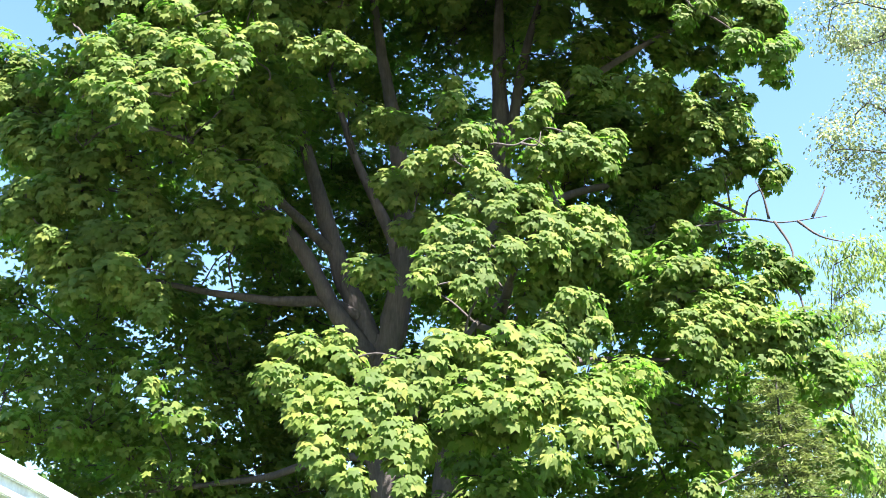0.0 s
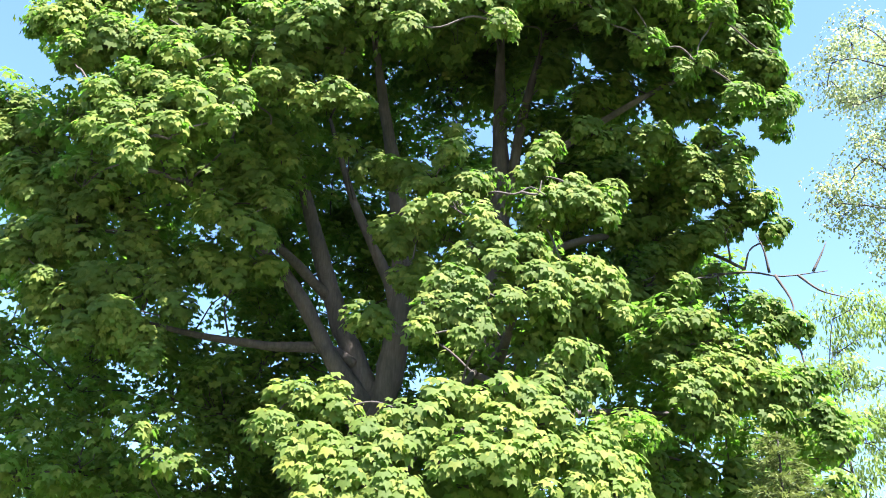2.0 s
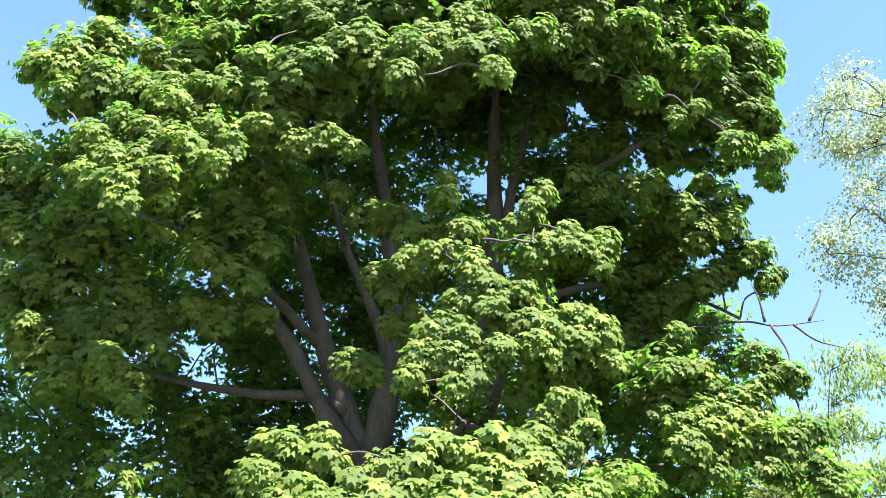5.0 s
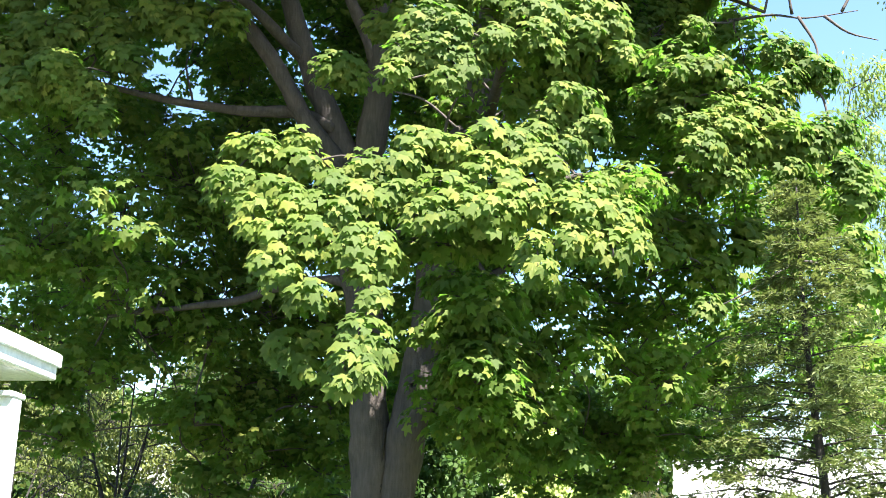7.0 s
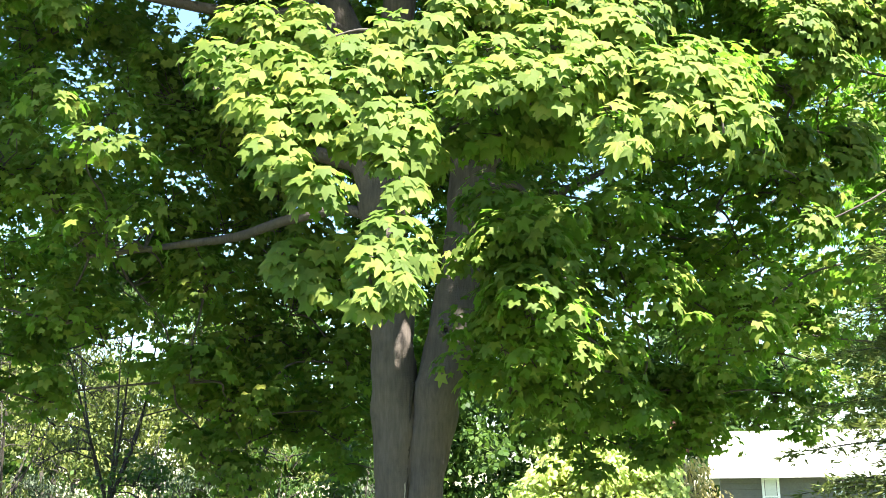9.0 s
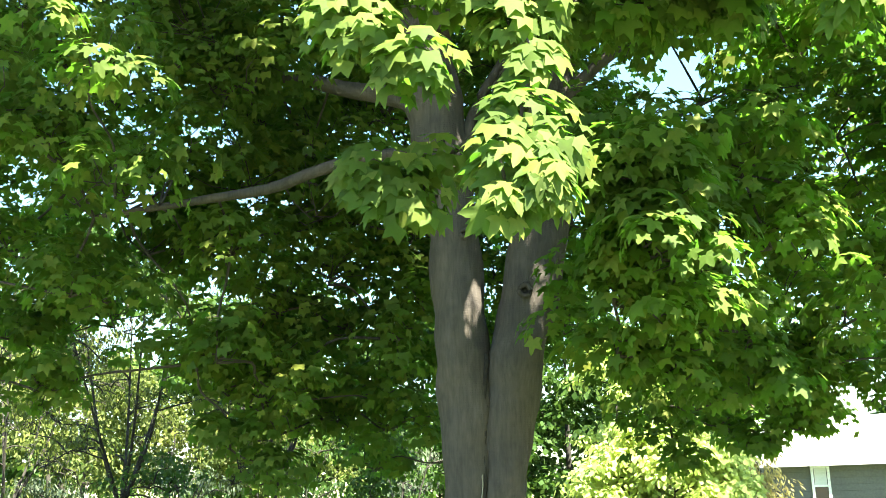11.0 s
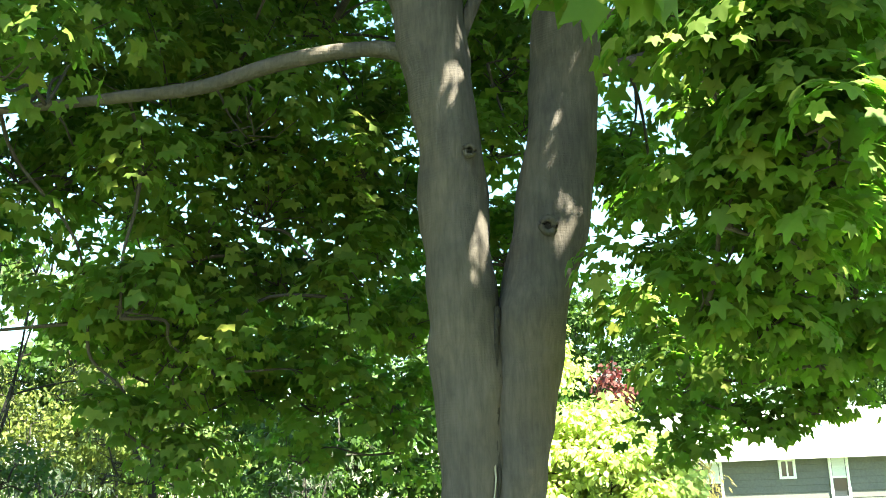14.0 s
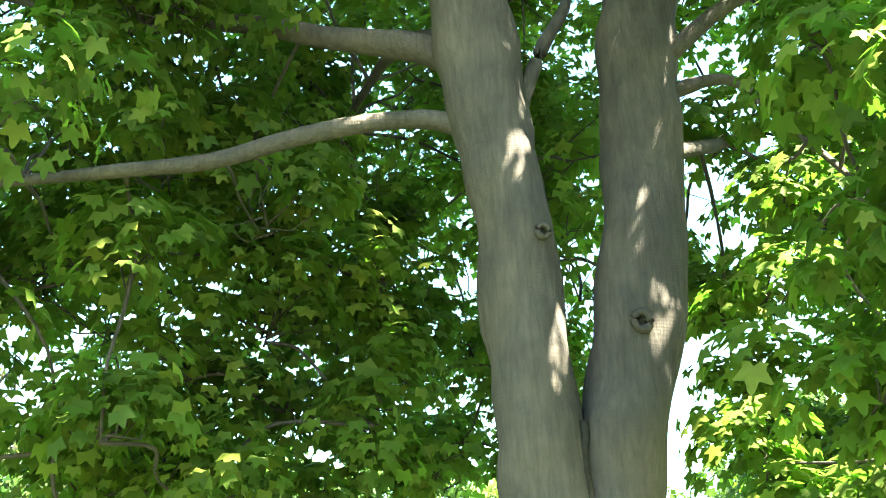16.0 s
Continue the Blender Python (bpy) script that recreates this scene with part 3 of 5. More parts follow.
BOUGH_LOW_EAST = [(2.95, 13.03, 7.07, 0.33), (3.36, 12.46, 6.91, 0.29), (3.63, 12.39, 6.73, 0.25), (3.12, 12.59, 6.56, 0.28), (4.27, 12.36, 7.14, 0.21), (4.51, 12.27, 6.9, 0.25), (4.78, 12.24, 6.81, 0.18), (4.23, 12.19, 6.67, 0.19), (3.45, 12.23, 6.28, 0.3), (3.98, 12.27, 6.4, 0.31), (3.58, 12.07, 5.87, 0.34), (4.21, 12.07, 5.91, 0.34), (4.75, 12.13, 6.06, 0.23), (3.2, 12.03, 5.76, 0.24)]
BOUGH_LOW_EAST_FRONT = [(3.21, 12.15, 6.08, 0.22), (3.58, 12.13, 5.93, 0.26), (3.94, 12.18, 6.23, 0.24), (4.47, 12.11, 5.82, 0.24), (4.81, 12.07, 5.57, 0.23), (4.93, 12.01, 5.21, 0.21), (4.17, 12.07, 5.56, 0.25), (3.41, 12.07, 5.56, 0.25), (4.77, 11.91, 4.66, 0.2), (3.08, 11.77, 3.9, 0.14), (2.76, 12.76, 5.18, 0.17), (2.93, 12.7, 4.81, 0.16), (3.4, 13.15, 5.23, 0.3), (3.41, 12.85, 4.58, 0.27), (3.93, 12.92, 5.02, 0.31), (3.33, 13.03, 5.7, 0.3), (4.47, 11.85, 4.32, 0.18), (4.81, 11.82, 4.19, 0.18)]
INNER = [(0.7, 12.2, 3.6, 0.53), (0.5, 12.6, 3.1, 0.44), (1.1, 12.8, 3.2, 0.52), (1.7, 13.0, 3.5, 0.50), (1.4, 12.6, 4.0, 0.45), (0.3, 12.8, 4.3, 0.26), (1.0, 13.2, 2.8, 0.40), (1.6, 13.5, 2.9, 0.41), (0.5, 12.0, 3.7, 0.37), (0.6, 12.0, 3.2, 0.36), (0.8, 15.0, 2.8, 0.25), (1.0, 15.0, 2.4, 0.30), (1.4, 14.6, 2.4, 0.33), (1.7, 14.0, 2.4, 0.39)]
NEARRIGHT = [(1.2, 15.4, 5.4, 0.40), (0.8, 13.4, 4.5, 0.41), (0.5, 12.0, 3.7, 0.37), (1.3, 15.0, 4.6, 0.42), (0.4, 12.2, 3.3, 0.40), (0.6, 12.0, 3.2, 0.36), (1.1, 15.0, 3.8, 0.36), (0.4, 12.6, 3.0, 0.39), (0.7, 12.4, 2.8, 0.35), (0.5, 13.2, 2.7, 0.29), (0.9, 13.2, 2.5, 0.30)]
LEFT = [(-4.92, 13.8, 5.2, 0.7), (-4.44, 14.16, 4.84, 0.64), (-3.7, 13, 5.2, 0.57), (-3.8, 14, 4.4, 0.61), (-5.16, 14.4, 6.04, 0.61), (-3.6, 15.5, 5.3, 0.68), (-3, 15.8, 5, 0.77), (-2.3, 15.8, 4.7, 0.67), (-3.7, 16, 7, 0.72), (-4.5, 16, 7.6, 0.65), (-3.1, 16.5, 7.7, 0.75), (-3.5, 16, 4.4, 0.52), (-6.4, 14, 6.5, 0.5), (-6.3, 14, 5.7, 0.5), (-5.6, 13.5, 5, 0.5), (-6.1, 13.5, 4.9, 0.45), (-6.5, 15, 6.3, 0.5), (-6.6, 15, 5.3, 0.5)]
LOW_EAST_TIPS = [(2.72, 17, 2.24, 0.22), (2.41, 17, 2.13, 0.14), (3.03, 17, 2.34, 0.2), (1.74, 17, 1.96, 0.24), (1.64, 17, 2.19, 0.2), (3.33, 17, 2.39, 0.21), (2.25, 17, 2.37, 0.15), (1.61, 17, 2.51, 0.18), (2.31, 16.5, 2.97, 0.29), (4.35, 16.5, 2.46, 0.16), (3.8, 16.5, 2.64, 0.17), (3.18, 16.5, 2.97, 0.29), (4.11, 16.5, 2.96, 0.25), (4.6, 16.5, 2.82, 0.26)]
LOW_WEST = [(-5.2, 16.2, 2.9, 0.45), (-3.3, 16.6, 2.3, 0.4), (-2.9, 16.8, 2.0, 0.35), (-6.3, 16.0, 3.0, 0.5), (-7.0, 16.2, 2.8, 0.5), (-6.6, 15.6, 3.5, 0.5), (-5.8, 16.8, 3.6, 0.5), (-3.6, 16.2, 3.2, 0.45)]
BACK = [(-2.4, 16.5, 4.8, 0.61), (-3.1, 15.5, 4.2, 0.49), (-3.8, 16, 5.3, 0.65), (-2.8, 16.5, 3.8, 0.59), (-2.1, 17, 3.7, 0.62), (-1.3, 17.5, 4.2, 0.61), (-1.2, 18, 5.6, 0.66), (-3.2, 15.5, 3.1, 0.47), (-2.6, 16.5, 2.8, 0.53), (-1.8, 17.5, 2.9, 0.54), (-0.9, 18, 3.4, 0.51), (-3.2, 17, 6.2, 0.68), (-2.1, 18, 6.8, 0.76), (0.4, 18, 5.9, 0.56)]
BACK += [(0.5, 18, 7.1, 0.59), (-0.9, 18.5, 2.7, 0.47), (-1.2, 18, 5.4, 0.6), (-1.3, 17, 4.7, 0.5), (-0.8, 18, 4.8, 0.55), (-1.4, 17, 7.8, 0.7), (-1.1, 19, 9.1, 0.8), (-1.5, 18, 8.6, 0.7), (-1.6, 18, 2.6, 0.5), (-0.9, 18.6, 2.2, 0.45), (-2.3, 18, 2.7, 0.5), (-1.9, 18.8, 2.1, 0.45), (-3, 17.6, 2.5, 0.5), (-3.5, 17, 3, 0.5)]
BACK += [(-1.2, 16.8, 3.9, 0.4), (-1.0, 17.6, 4.3, 0.45), (-1.5, 17.4, 3.7, 0.4), (-2.2, 17.2, 3.7, 0.4), (0.1, 17.4, 5.3, 0.42), (0.3, 17.9, 5.8, 0.4), (0.0, 16.6, 4.8, 0.32), (1.35, 17.2, 4.95, 0.42), (1.1, 16.6, 4.5, 0.36), (1.6, 17.8, 5.3, 0.4)]

# stems: points on the axis, and the radius at each
STEM_LEFT = [(-0.68, 14.6, 1.6, 0.23), (-0.70, 14.6, 2.6, 0.25), (-0.73, 14.6, 3.4, 0.25), (-0.79, 14.6, 4.4, 0.24), (-0.92, 14.6, 5.4, 0.27), (-1.0, 14.58, 6.2, 0.25), (-1.02, 14.56, 6.75, 0.13)]
STEM_RIGHT = [(-0.42, 14.6, 1.6, 0.23), (-0.27, 14.6, 2.6, 0.265), (-0.06, 14.6, 3.5, 0.265), (0.12, 14.6, 4.5, 0.26), (0.21, 14.6, 5.6, 0.27), (0.62, 14.7, 7.1, 0.24), (0.90, 14.7, 8.8, 0.21), (0.98, 14.7, 10.6, 0.16), (1.0, 14.8, 12.6, 0.10), (1.05, 14.8, 14.2, 0.04)]
STEMS = [
    ("stem", [(-1.0, 14.6, 6.1, 0.24), (-1.25, 14.6, 7.0, 0.19), (-1.65, 14.6, 8.0, 0.17), (-2.0, 14.5, 9.1, 0.13), (-2.5, 14.2, 10.8, 0.09), (-2.9, 13.9, 12.6, 0.04)]),
    ("stem", [(-0.95, 14.5, 6.1, 0.22), (-0.74, 14.5, 7.0, 0.21), (-0.63, 14.5, 8.7, 0.18), (-0.80, 14.5, 10.4, 0.13), (-1.05, 14.4, 11.8, 0.10), (-1.3, 14.2, 13.4, 0.05)]),
    ("stem", [(-1.05, 14.5, 6.3, 0.17), (-1.6, 14.3, 7.0, 0.14), (-2.3, 14.2, 8.2, 0.11), (-3.4, 13.8, 9.4, 0.07), (-4.3, 13.2, 10.8, 0.04)]),
    ("stem", [(-0.66, 14.5, 7.9, 0.11), (-0.95, 14.4, 8.7, 0.09), (-1.45, 14.3, 9.8, 0.07), (-1.9, 14.0, 11.2, 0.03)]),
    ("stem", [(0.88, 14.7, 9.0, 0.12), (1.15, 14.6, 10.4, 0.10), (1.45, 14.5, 12.0, 0.08), (1.9, 14.3, 13.6, 0.04)]),
    ("limb", [(-1.3, 14.5, 7.05, 0.10), (-1.75, 14.4, 7.25, 0.09), (-2.5, 14.2, 7.2, 0.075), (-3.4, 13.6, 7.1, 0.05), (-4.2, 12.8, 7.0, 0.03)]),
    ("limb", [(-0.85, 14.6, 4.80, 0.085), (-1.3, 14.7, 4.93, 0.065), (-1.9, 14.8, 4.88, 0.06), (-2.6, 14.9, 4.68, 0.055), (-3.4, 15.0, 4.6, 0.04), (-4.4, 15.1, 4.5, 0.022)]),
    ("limb", [(-0.9, 14.6, 5.25, 0.14), (-1.25, 14.8, 5.55, 0.10), (-1.8, 15.1, 5.8, 0.085), (-2.5, 15.4, 6.1, 0.07), (-3.3, 15.8, 6.3, 0.045), (-4.4, 16.2, 6.8, 0.025)]),
    ("limb", [(-0.9, 14.7, 5.4, 0.09), (-1.1, 15.3, 6.0, 0.07), (-1.3, 16.2, 6.4, 0.05), (-1.6, 17.4, 6.4, 0.025)]),
    ("limb", [(-0.7, 14.6, 4.9, 0.06), (-0.45, 14.7, 5.5, 0.05), (-0.15, 14.9, 6.1, 0.04), (0.1, 15.6, 6.9, 0.02)]),
    ("limb", [(0.2, 14.5, 5.05, 0.06), (0.65, 14.3, 5.1, 0.035), (0.85, 14.1, 4.7, 0.025), (1.0, 13.6, 3.9, 0.014)]),
    ("limb", [(0.25, 14.5, 5.3, 0.07), (0.9, 14.2, 5.75, 0.05), (2.0, 13.8, 6.1, 0.05), (3.2, 13.4, 6.0, 0.03)]),
    ("limb", [(0.5, 14.5, 6.7, 0.06), (0.5, 13.2, 6.5, 0.05), (0.35, 11.6, 5.8, 0.035), (0.0, 10.4, 4.9, 0.03)]),
    ("limb", [(0.42, 12.6, 6.25, 0.05), (0.8, 11.4, 5.6, 0.04), (1.2, 10.4, 4.9, 0.02)]),
    ("limb", [(0.25, 14.7, 4.75, 0.07), (0.8, 15.1, 5.05, 0.055), (1.5, 15.9, 5.6, 0.05), (2.4, 17.2, 6.4, 0.03)]),
    ("limb", [(0.3, 14.5, 6.0, 0.12), (0.7, 13.4, 6.4, 0.09), (0.9, 12.0, 6.7, 0.06), (0.9, 11.0, 6.6, 0.03)]),
    ("limb", [(0.85, 14.6, 8.2, 0.10), (1.9, 14.5, 9.1, 0.07), (3.0, 14.2, 9.2, 0.05), (3.9, 13.5, 8.6, 0.03), (4.3, 12.8, 7.95, 0.02)]),
    ("limb", [(0.95, 14.7, 10.0, 0.10), (2.0, 14.3, 10.9, 0.07), (3.4, 13.7, 11.6, 0.045), (4.6, 13.2, 12.0, 0.02)]),
    ("limb", [(-1.72, 14.66, 8.15, 0.09), (-2.5, 13.6, 8.6, 0.07), (-3.3, 12.4, 8.8, 0.05), (-4.0, 11.4, 8.6, 0.02)]),
]
DEAD_TWIGS = [[(4.0, 13.1, 8.0), (4.35, 12.7, 7.85), (4.7, 12.5, 7.7), (5.3, 12.4, 7.75)], [(4.55, 12.55, 7.78), (4.5, 12.5, 8.1), (4.42, 12.5, 8.35)], [(4.6, 12.5, 7.72), (4.75, 12.4, 7.2), (4.55, 12.35, 6.7)], [(4.9, 12.45, 7.7), (5.15, 12.4, 7.45), (5.5, 12.4, 7.35)], [(5.1, 12.4, 7.74), (5.25, 12.4, 8.0), (5.35, 12.4, 8.2)], [(0.45, 11.6, 8.1), (0.6, 11.3, 8.24), (0.92, 11.2, 8.17), (1.13, 11.2, 8.28), (1.3, 11.1, 8.1)], [(1.0, 11.2, 8.2), (1.2, 11.1, 8.12), (1.26, 11.1, 8.32)]]


def stem_mesh(rng, pts, sides=14, steps=7, rough=0.035, flare=0.0):
    p = smooth_path([q[:3] for q in pts], steps)
    r = np.interp(np.linspace(0, len(pts) - 1, len(p)), range(len(pts)), [q[3] for q in pts])
    r = r * (1 + rough * rng.normal(size=len(p)))
    if flare:
        r = r * (1 + flare * np.exp(-(p[:, 2] - p[0, 2]) / 0.35))
    v, f = tube(p, r, sides)
    for i, q in enumerate(v):
        v[i] = q + np.array(noise.noise_vector(tuple(q * 2.6))) * 0.05 * r[i // sides] / 0.25
    return v, f


# places on the bark that the sun reaches through gaps in the crown, and each gap's radius
SUN_FLECKS = [(-0.55, 14.38, 3.42, 0.17), (-0.60, 14.36, 3.2, 0.12), (-0.72, 14.36, 4.62, 0.10), (0.02, 14.33, 4.58, 0.09), (-0.12, 14.35, 4.15, 0.07), (0.18, 14.35, 5.0, 0.07)]


# openings through which the sky shows between the boughs: the two ends of each, and its radius
OPENINGS = [(-0.7, 12, 3.5, 4.7, 22, 10.4, 0.09), (-0.7, 12, 3.1, 4.7, 22, 8.7, 0.07), (-0.8, 12, 2.9, 4.4, 22, 7.4, 0.10), (-0.8, 12, 2.5, 4.3, 22, 5.6, 0.11), (-1, 12, 2.4, 3.7, 22, 5.3, 0.07), (-1.8, 12, 3.2, 0, 22, 8.8, 0.09), (-2.4, 12, 3.4, -2.9, 22, 9.8, 0.09), (-1.3, 12, 3.5, 2.1, 22, 10.4, 0.09), (0.6, 11.8, 3.1, 4.9, 24, 6.7, 0.14), (0.2, 11.8, 2.6, 3.6, 24, 5, 0.08), (0.2, 11.8, 2.2, 3.5, 24, 3.7, 0.09), (2, 13.5, 3.7, 3.6, 24, 5.6, 0.23)]
OPENINGS += [(2.5, 13.5, 3.9, 4.6, 24, 5.9, 0.30), (2.9, 13.5, 3, 5.2, 24, 4.2, 0.27), (2.9, 13.5, 4.6, 5.4, 24, 7.3, 0.21), (-3.5, 13.2, 7.4, -5.9, 22, 11.1, 0.13), (-2.4, 13.2, 7.2, -4, 22, 10.8, 0.13), (-4.3, 13.2, 6.3, -7.2, 22, 9.4, 0.18), (-5.6, 13.2, 7, -9.3, 22, 10.6, 0.17), (-5.4, 13.2, 6, -8.9, 22, 8.9, 0.17), (-2.8, 13.2, 5.2, -4.6, 22, 7.6, 0.15), (-3.3, 13.2, 4.5, -5.5, 22, 6.5, 0.14), (-2.7, 13.5, 4.9, -5, 22, 7.8, 0.37), (-4.3, 13.5, 6.3, -8, 22, 10.3, 0.33)]
OPENINGS += [(-3.3, 13.5, 4.3, -6.2, 22, 6.7, 0.34), (-2.8, 12.6, 4.2, -5.3, 22, 8.4, 0.23), (-3.4, 12.6, 4, -7, 22, 8, 0.24), (-3.1, 12.6, 3.7, -6.1, 22, 7.2, 0.22), (-2.5, 12.6, 4.1, -4.5, 22, 8.2, 0.15), (-1.7, 12.6, 4.4, -2.4, 22, 8.9, 0.15), (-1.7, 14.5, 4.2, -0.8, 24, 8.8, 0.14), (-2.1, 14.5, 3.6, -1.9, 24, 7.3, 0.10), (-1.7, 14.5, 2.9, -0.7, 24, 5.3, 0.11), (-1.2, 14.5, 4.1, 0.6, 24, 8.7, 0.09)]
OPENINGS += [(1.1, 15.2, 6.0, 4.6, 22.0, 10.7, 0.24), (1.1, 15.2, 5.5, 4.6, 22.0, 9.7, 0.16), (1.2, 15.4, 4.6, 4.5, 22.0, 7.6, 0.22), (-1.2, 15.2, 4.9, -0.1, 22.0, 8.5, 0.14), (-2.5, 15.2, 5.9, -2.8, 22.0, 10.5, 0.16), (-0.1, 15.2, 5.4, 2.1, 22.0, 9.5, 0.12), (-1.1, 15.2, 6.5, 0.0, 22.0, 11.8, 0.12), (-3.6, 15.0, 3.3, -5.3, 22.0, 5.2, 0.2)]


def in_opening(rng, pos):
    hit = np.zeros(len(pos), bool)
    for row in OPENINGS:
        a, b, r = np.array(row[:3]), np.array(row[3:6]), row[6]
        way = (b - a) / np.linalg.norm(b - a)
        k = np.clip((pos - a) @ way, 0, np.linalg.norm(b - a))
        ragged = 0.75 + 0.3 * np.sin(pos[:, 0] * 9 + 2 * np.sin(pos[:, 2] * 7)) + 0.25 * rng.normal(size=len(pos))
        hit |= np.linalg.norm(pos - a - k[:, None] * way, axis=1) < (0.7 * r * ragged * (1 + 0.04 * k) * (rng.random(len(pos)) < 0.78))
    return hit


def sunlit_gap(pos):
    """True for what would shade one of the sun flecks."""
    d = np.array(sun_dir)
    hit = np.zeros(len(pos), bool)
    for x, y, z, r in SUN_FLECKS:
        v = pos - np.array((x, y, z))
        k = v @ d
        hit |= (k > 0) & (np.linalg.norm(v - k[:, None] * d, axis=1) < r)
    return hit


def build_maple():
    rng = np.random.default_rng(5)
    tree = thing("maple_tree", "tall maple with twin grey trunks and dense green leaves", "tree", (-0.55, 14.6, 0))
    off = np.array((0.55, -14.6, 0))

    def made(name, pieces, mat, parent, label="", smooth=True, kind=""):
        v, f = joined(pieces)
        return part_of(name, mesh_from(name, v + off, f, mat, smooth), parent, label, kind)

    base_l = [(-0.74, 14.6, -0.15, 0.34), (-0.70, 14.6, 0.7, 0.25)] + STEM_LEFT
    base_r = [(-0.44, 14.6, -0.15, 0.35), (-0.44, 14.6, 0.7, 0.25)] + STEM_RIGHT
    made("trunk", [stem_mesh(rng, base_l, 22, 8, 0.012, 0.5)], M_BARK, tree, "grey furrowed trunk with a torn scar at the fork")
    made("trunk", [stem_mesh(rng, base_r, 22, 8, 0.012, 0.5)], M_BARK, tree, "grey furrowed trunk leaning away from its twin")
    seam = smooth_path([(-0.55, 14.41, 1.2), (-0.565, 14.41, 1.5), (-0.54, 14.405, 1.75), (-0.55, 14.41, 2.05), (-0.52, 14.42, 2.3), (-0.525, 14.43, 2.55), (-0.495, 14.46, 2.9)], 4)
    made("seam", [tube(seam, np.linspace(0.004, 0.026, len(seam)), 6, 0.3, rng)], M_HOLLOW, tree, "dark rotten crack where the trunks part")
    made("torn_wood", [tube(seam[2:20] + np.array((-0.03, -0.012, 0)), np.linspace(0.004, 0.012, 18), 5, 0.4, rng)], M_SCAR, tree, "pale torn wood beside the crack")
    for kx, ky, kz, kr in ((-0.66, 14.35, 4.0, 0.036), (-0.13, 14.34, 3.45, 0.05)):
        ring = [(kx + kr * math.cos(q), ky - 0.012, kz + kr * 1.1 * math.sin(q)) for q in np.linspace(0, 2 * math.pi, 13)]
        made("knot", [tube(ring, [kr * 0.5] * 13, 6, 0.12, rng)], M_BARK, tree, "healed branch knot")
        hole = smooth_path([(kx, ky + 0.06, kz), (kx, ky + 0.02, kz), (kx, ky + 0.004, kz)], 2)
        made("knot_hole", [tube(hole, [kr * 0.62] * len(hole), 8)], M_HOLLOW, tree)
    roots = []
    for name, pts in STEMS:
        made(name, [stem_mesh(rng, pts, 10, 6, 0.03)], M_BARK, tree)
        roots += [tuple(q) for q in smooth_path([q[:3] for q in pts], 3)[2:]]
    roots += [tuple(q) for q in smooth_path([q[:3] for q in STEM_RIGHT[5:]], 3)]
    roots += [tuple(q) for p in DEAD_TWIGS for q in p if q[2] < 8.05 and q[0] < 4.8]
    for p in DEAD_TWIGS:
        q = smooth_path(p, 4)
        made("dead_twig", [tube(q, np.linspace(0.022, 0.006, len(q)), 5)], M_TWIG, tree, "bare leafless twig")

    # the far side and the heart of the crown, out of sight from the lawn
    rear = []
    for k in range(100):
        a, h = rng.uniform(-0.15, math.pi + 0.15), rng.uniform(0, 1)
        z = 5.6 + 9.0 * h
        wide = 4.6 * math.sin(math.pi * min(1.0, 0.30 + 0.66 * h)) ** 0.7 * rng.uniform(0.55, 1.0)
        rear.append((-0.3 + wide * math.cos(a), 15.2 + wide * 0.9 * math.sin(a), z, rng.uniform(0.65, 0.98)))
    for k in range(12):
        rear.append((rng.uniform(-3.5, 3.6), rng.uniform(12.6, 15.2), rng.uniform(13.6, 15.2), rng.uniform(0.7, 1.0)))

    low = []
    for k in range(100):
        x = rng.uniform(-6.5, 0.7)
        low.append((x, rng.uniform(16.4, 19.6), rng.uniform(4.3 if x < -3.4 else 2.7, 8.2), rng.uniform(0.5, 0.8)))
    for k in range(26):
        low.append((rng.uniform(-7.2, -3.4), rng.uniform(14.6, 18.0), rng.uniform(3.7, 5.6), rng.uniform(0.45, 0.7)))
    for k in range(10):
        low.append((rng.uniform(0.0, 0.8), rng.uniform(17.6, 18.8), rng.uniform(3.4, 9.0), rng.uniform(0.45, 0.65)))
    for k in range(28):
        low.append((rng.uniform(2.7, 6.6), rng.uniform(14.8, 19.0), rng.uniform(3.0, 8.0), rng.uniform(0.5, 0.8)))

    for k in range(16):
        low.append((rng.uniform(1.9, 3.5), rng.uniform(15.4, 17.4), rng.uniform(4.4, 6.4), rng.uniform(0.45, 0.65)))

    # leaves high over the stems, mostly unseen, added to shade the crown's heart
    summit_shade = []
    for k in range(120):
        x, y = rng.uniform(-4.6, 4.6), rng.uniform(12.4, 16.6)
        z = 12.2 + 0.8 * max(0.0, y - 13) + rng.uniform(0, 1) * max(0.5, 16.6 - 0.12 * x * x - 12.2 - 0.8 * max(0.0, y - 13))
        summit_shade.append((x, y, z, rng.uniform(0.6, 0.9)))
    east = [(rng.uniform(2.7, 5.8), rng.uniform(13.6, 16.6), rng.uniform(3.2, 6.6), rng.uniform(0.4, 0.6)) for k in range(30)]
    # leaves hidden behind the west bough, added to shade the low left ones
    west = [(rng.uniform(-5.4, -2.4), rng.uniform(11.6, 12.6), rng.uniform(8.4, 10.2), rng.uniform(0.4, 0.55)) for k in range(24)]
    # leaves added to shade the fork, hidden from the lawn by the top boughs
    for k in range(44):
        x = rng.uniform(-1.0, 1.5)
        y = rng.uniform(10.9 if x < 0.7 else 11.9, 13.2)
        summit_shade.append((x, y, 2.2 + 0.83 * y + rng.uniform(0, 2.6), rng.uniform(0.45, 0.65)))
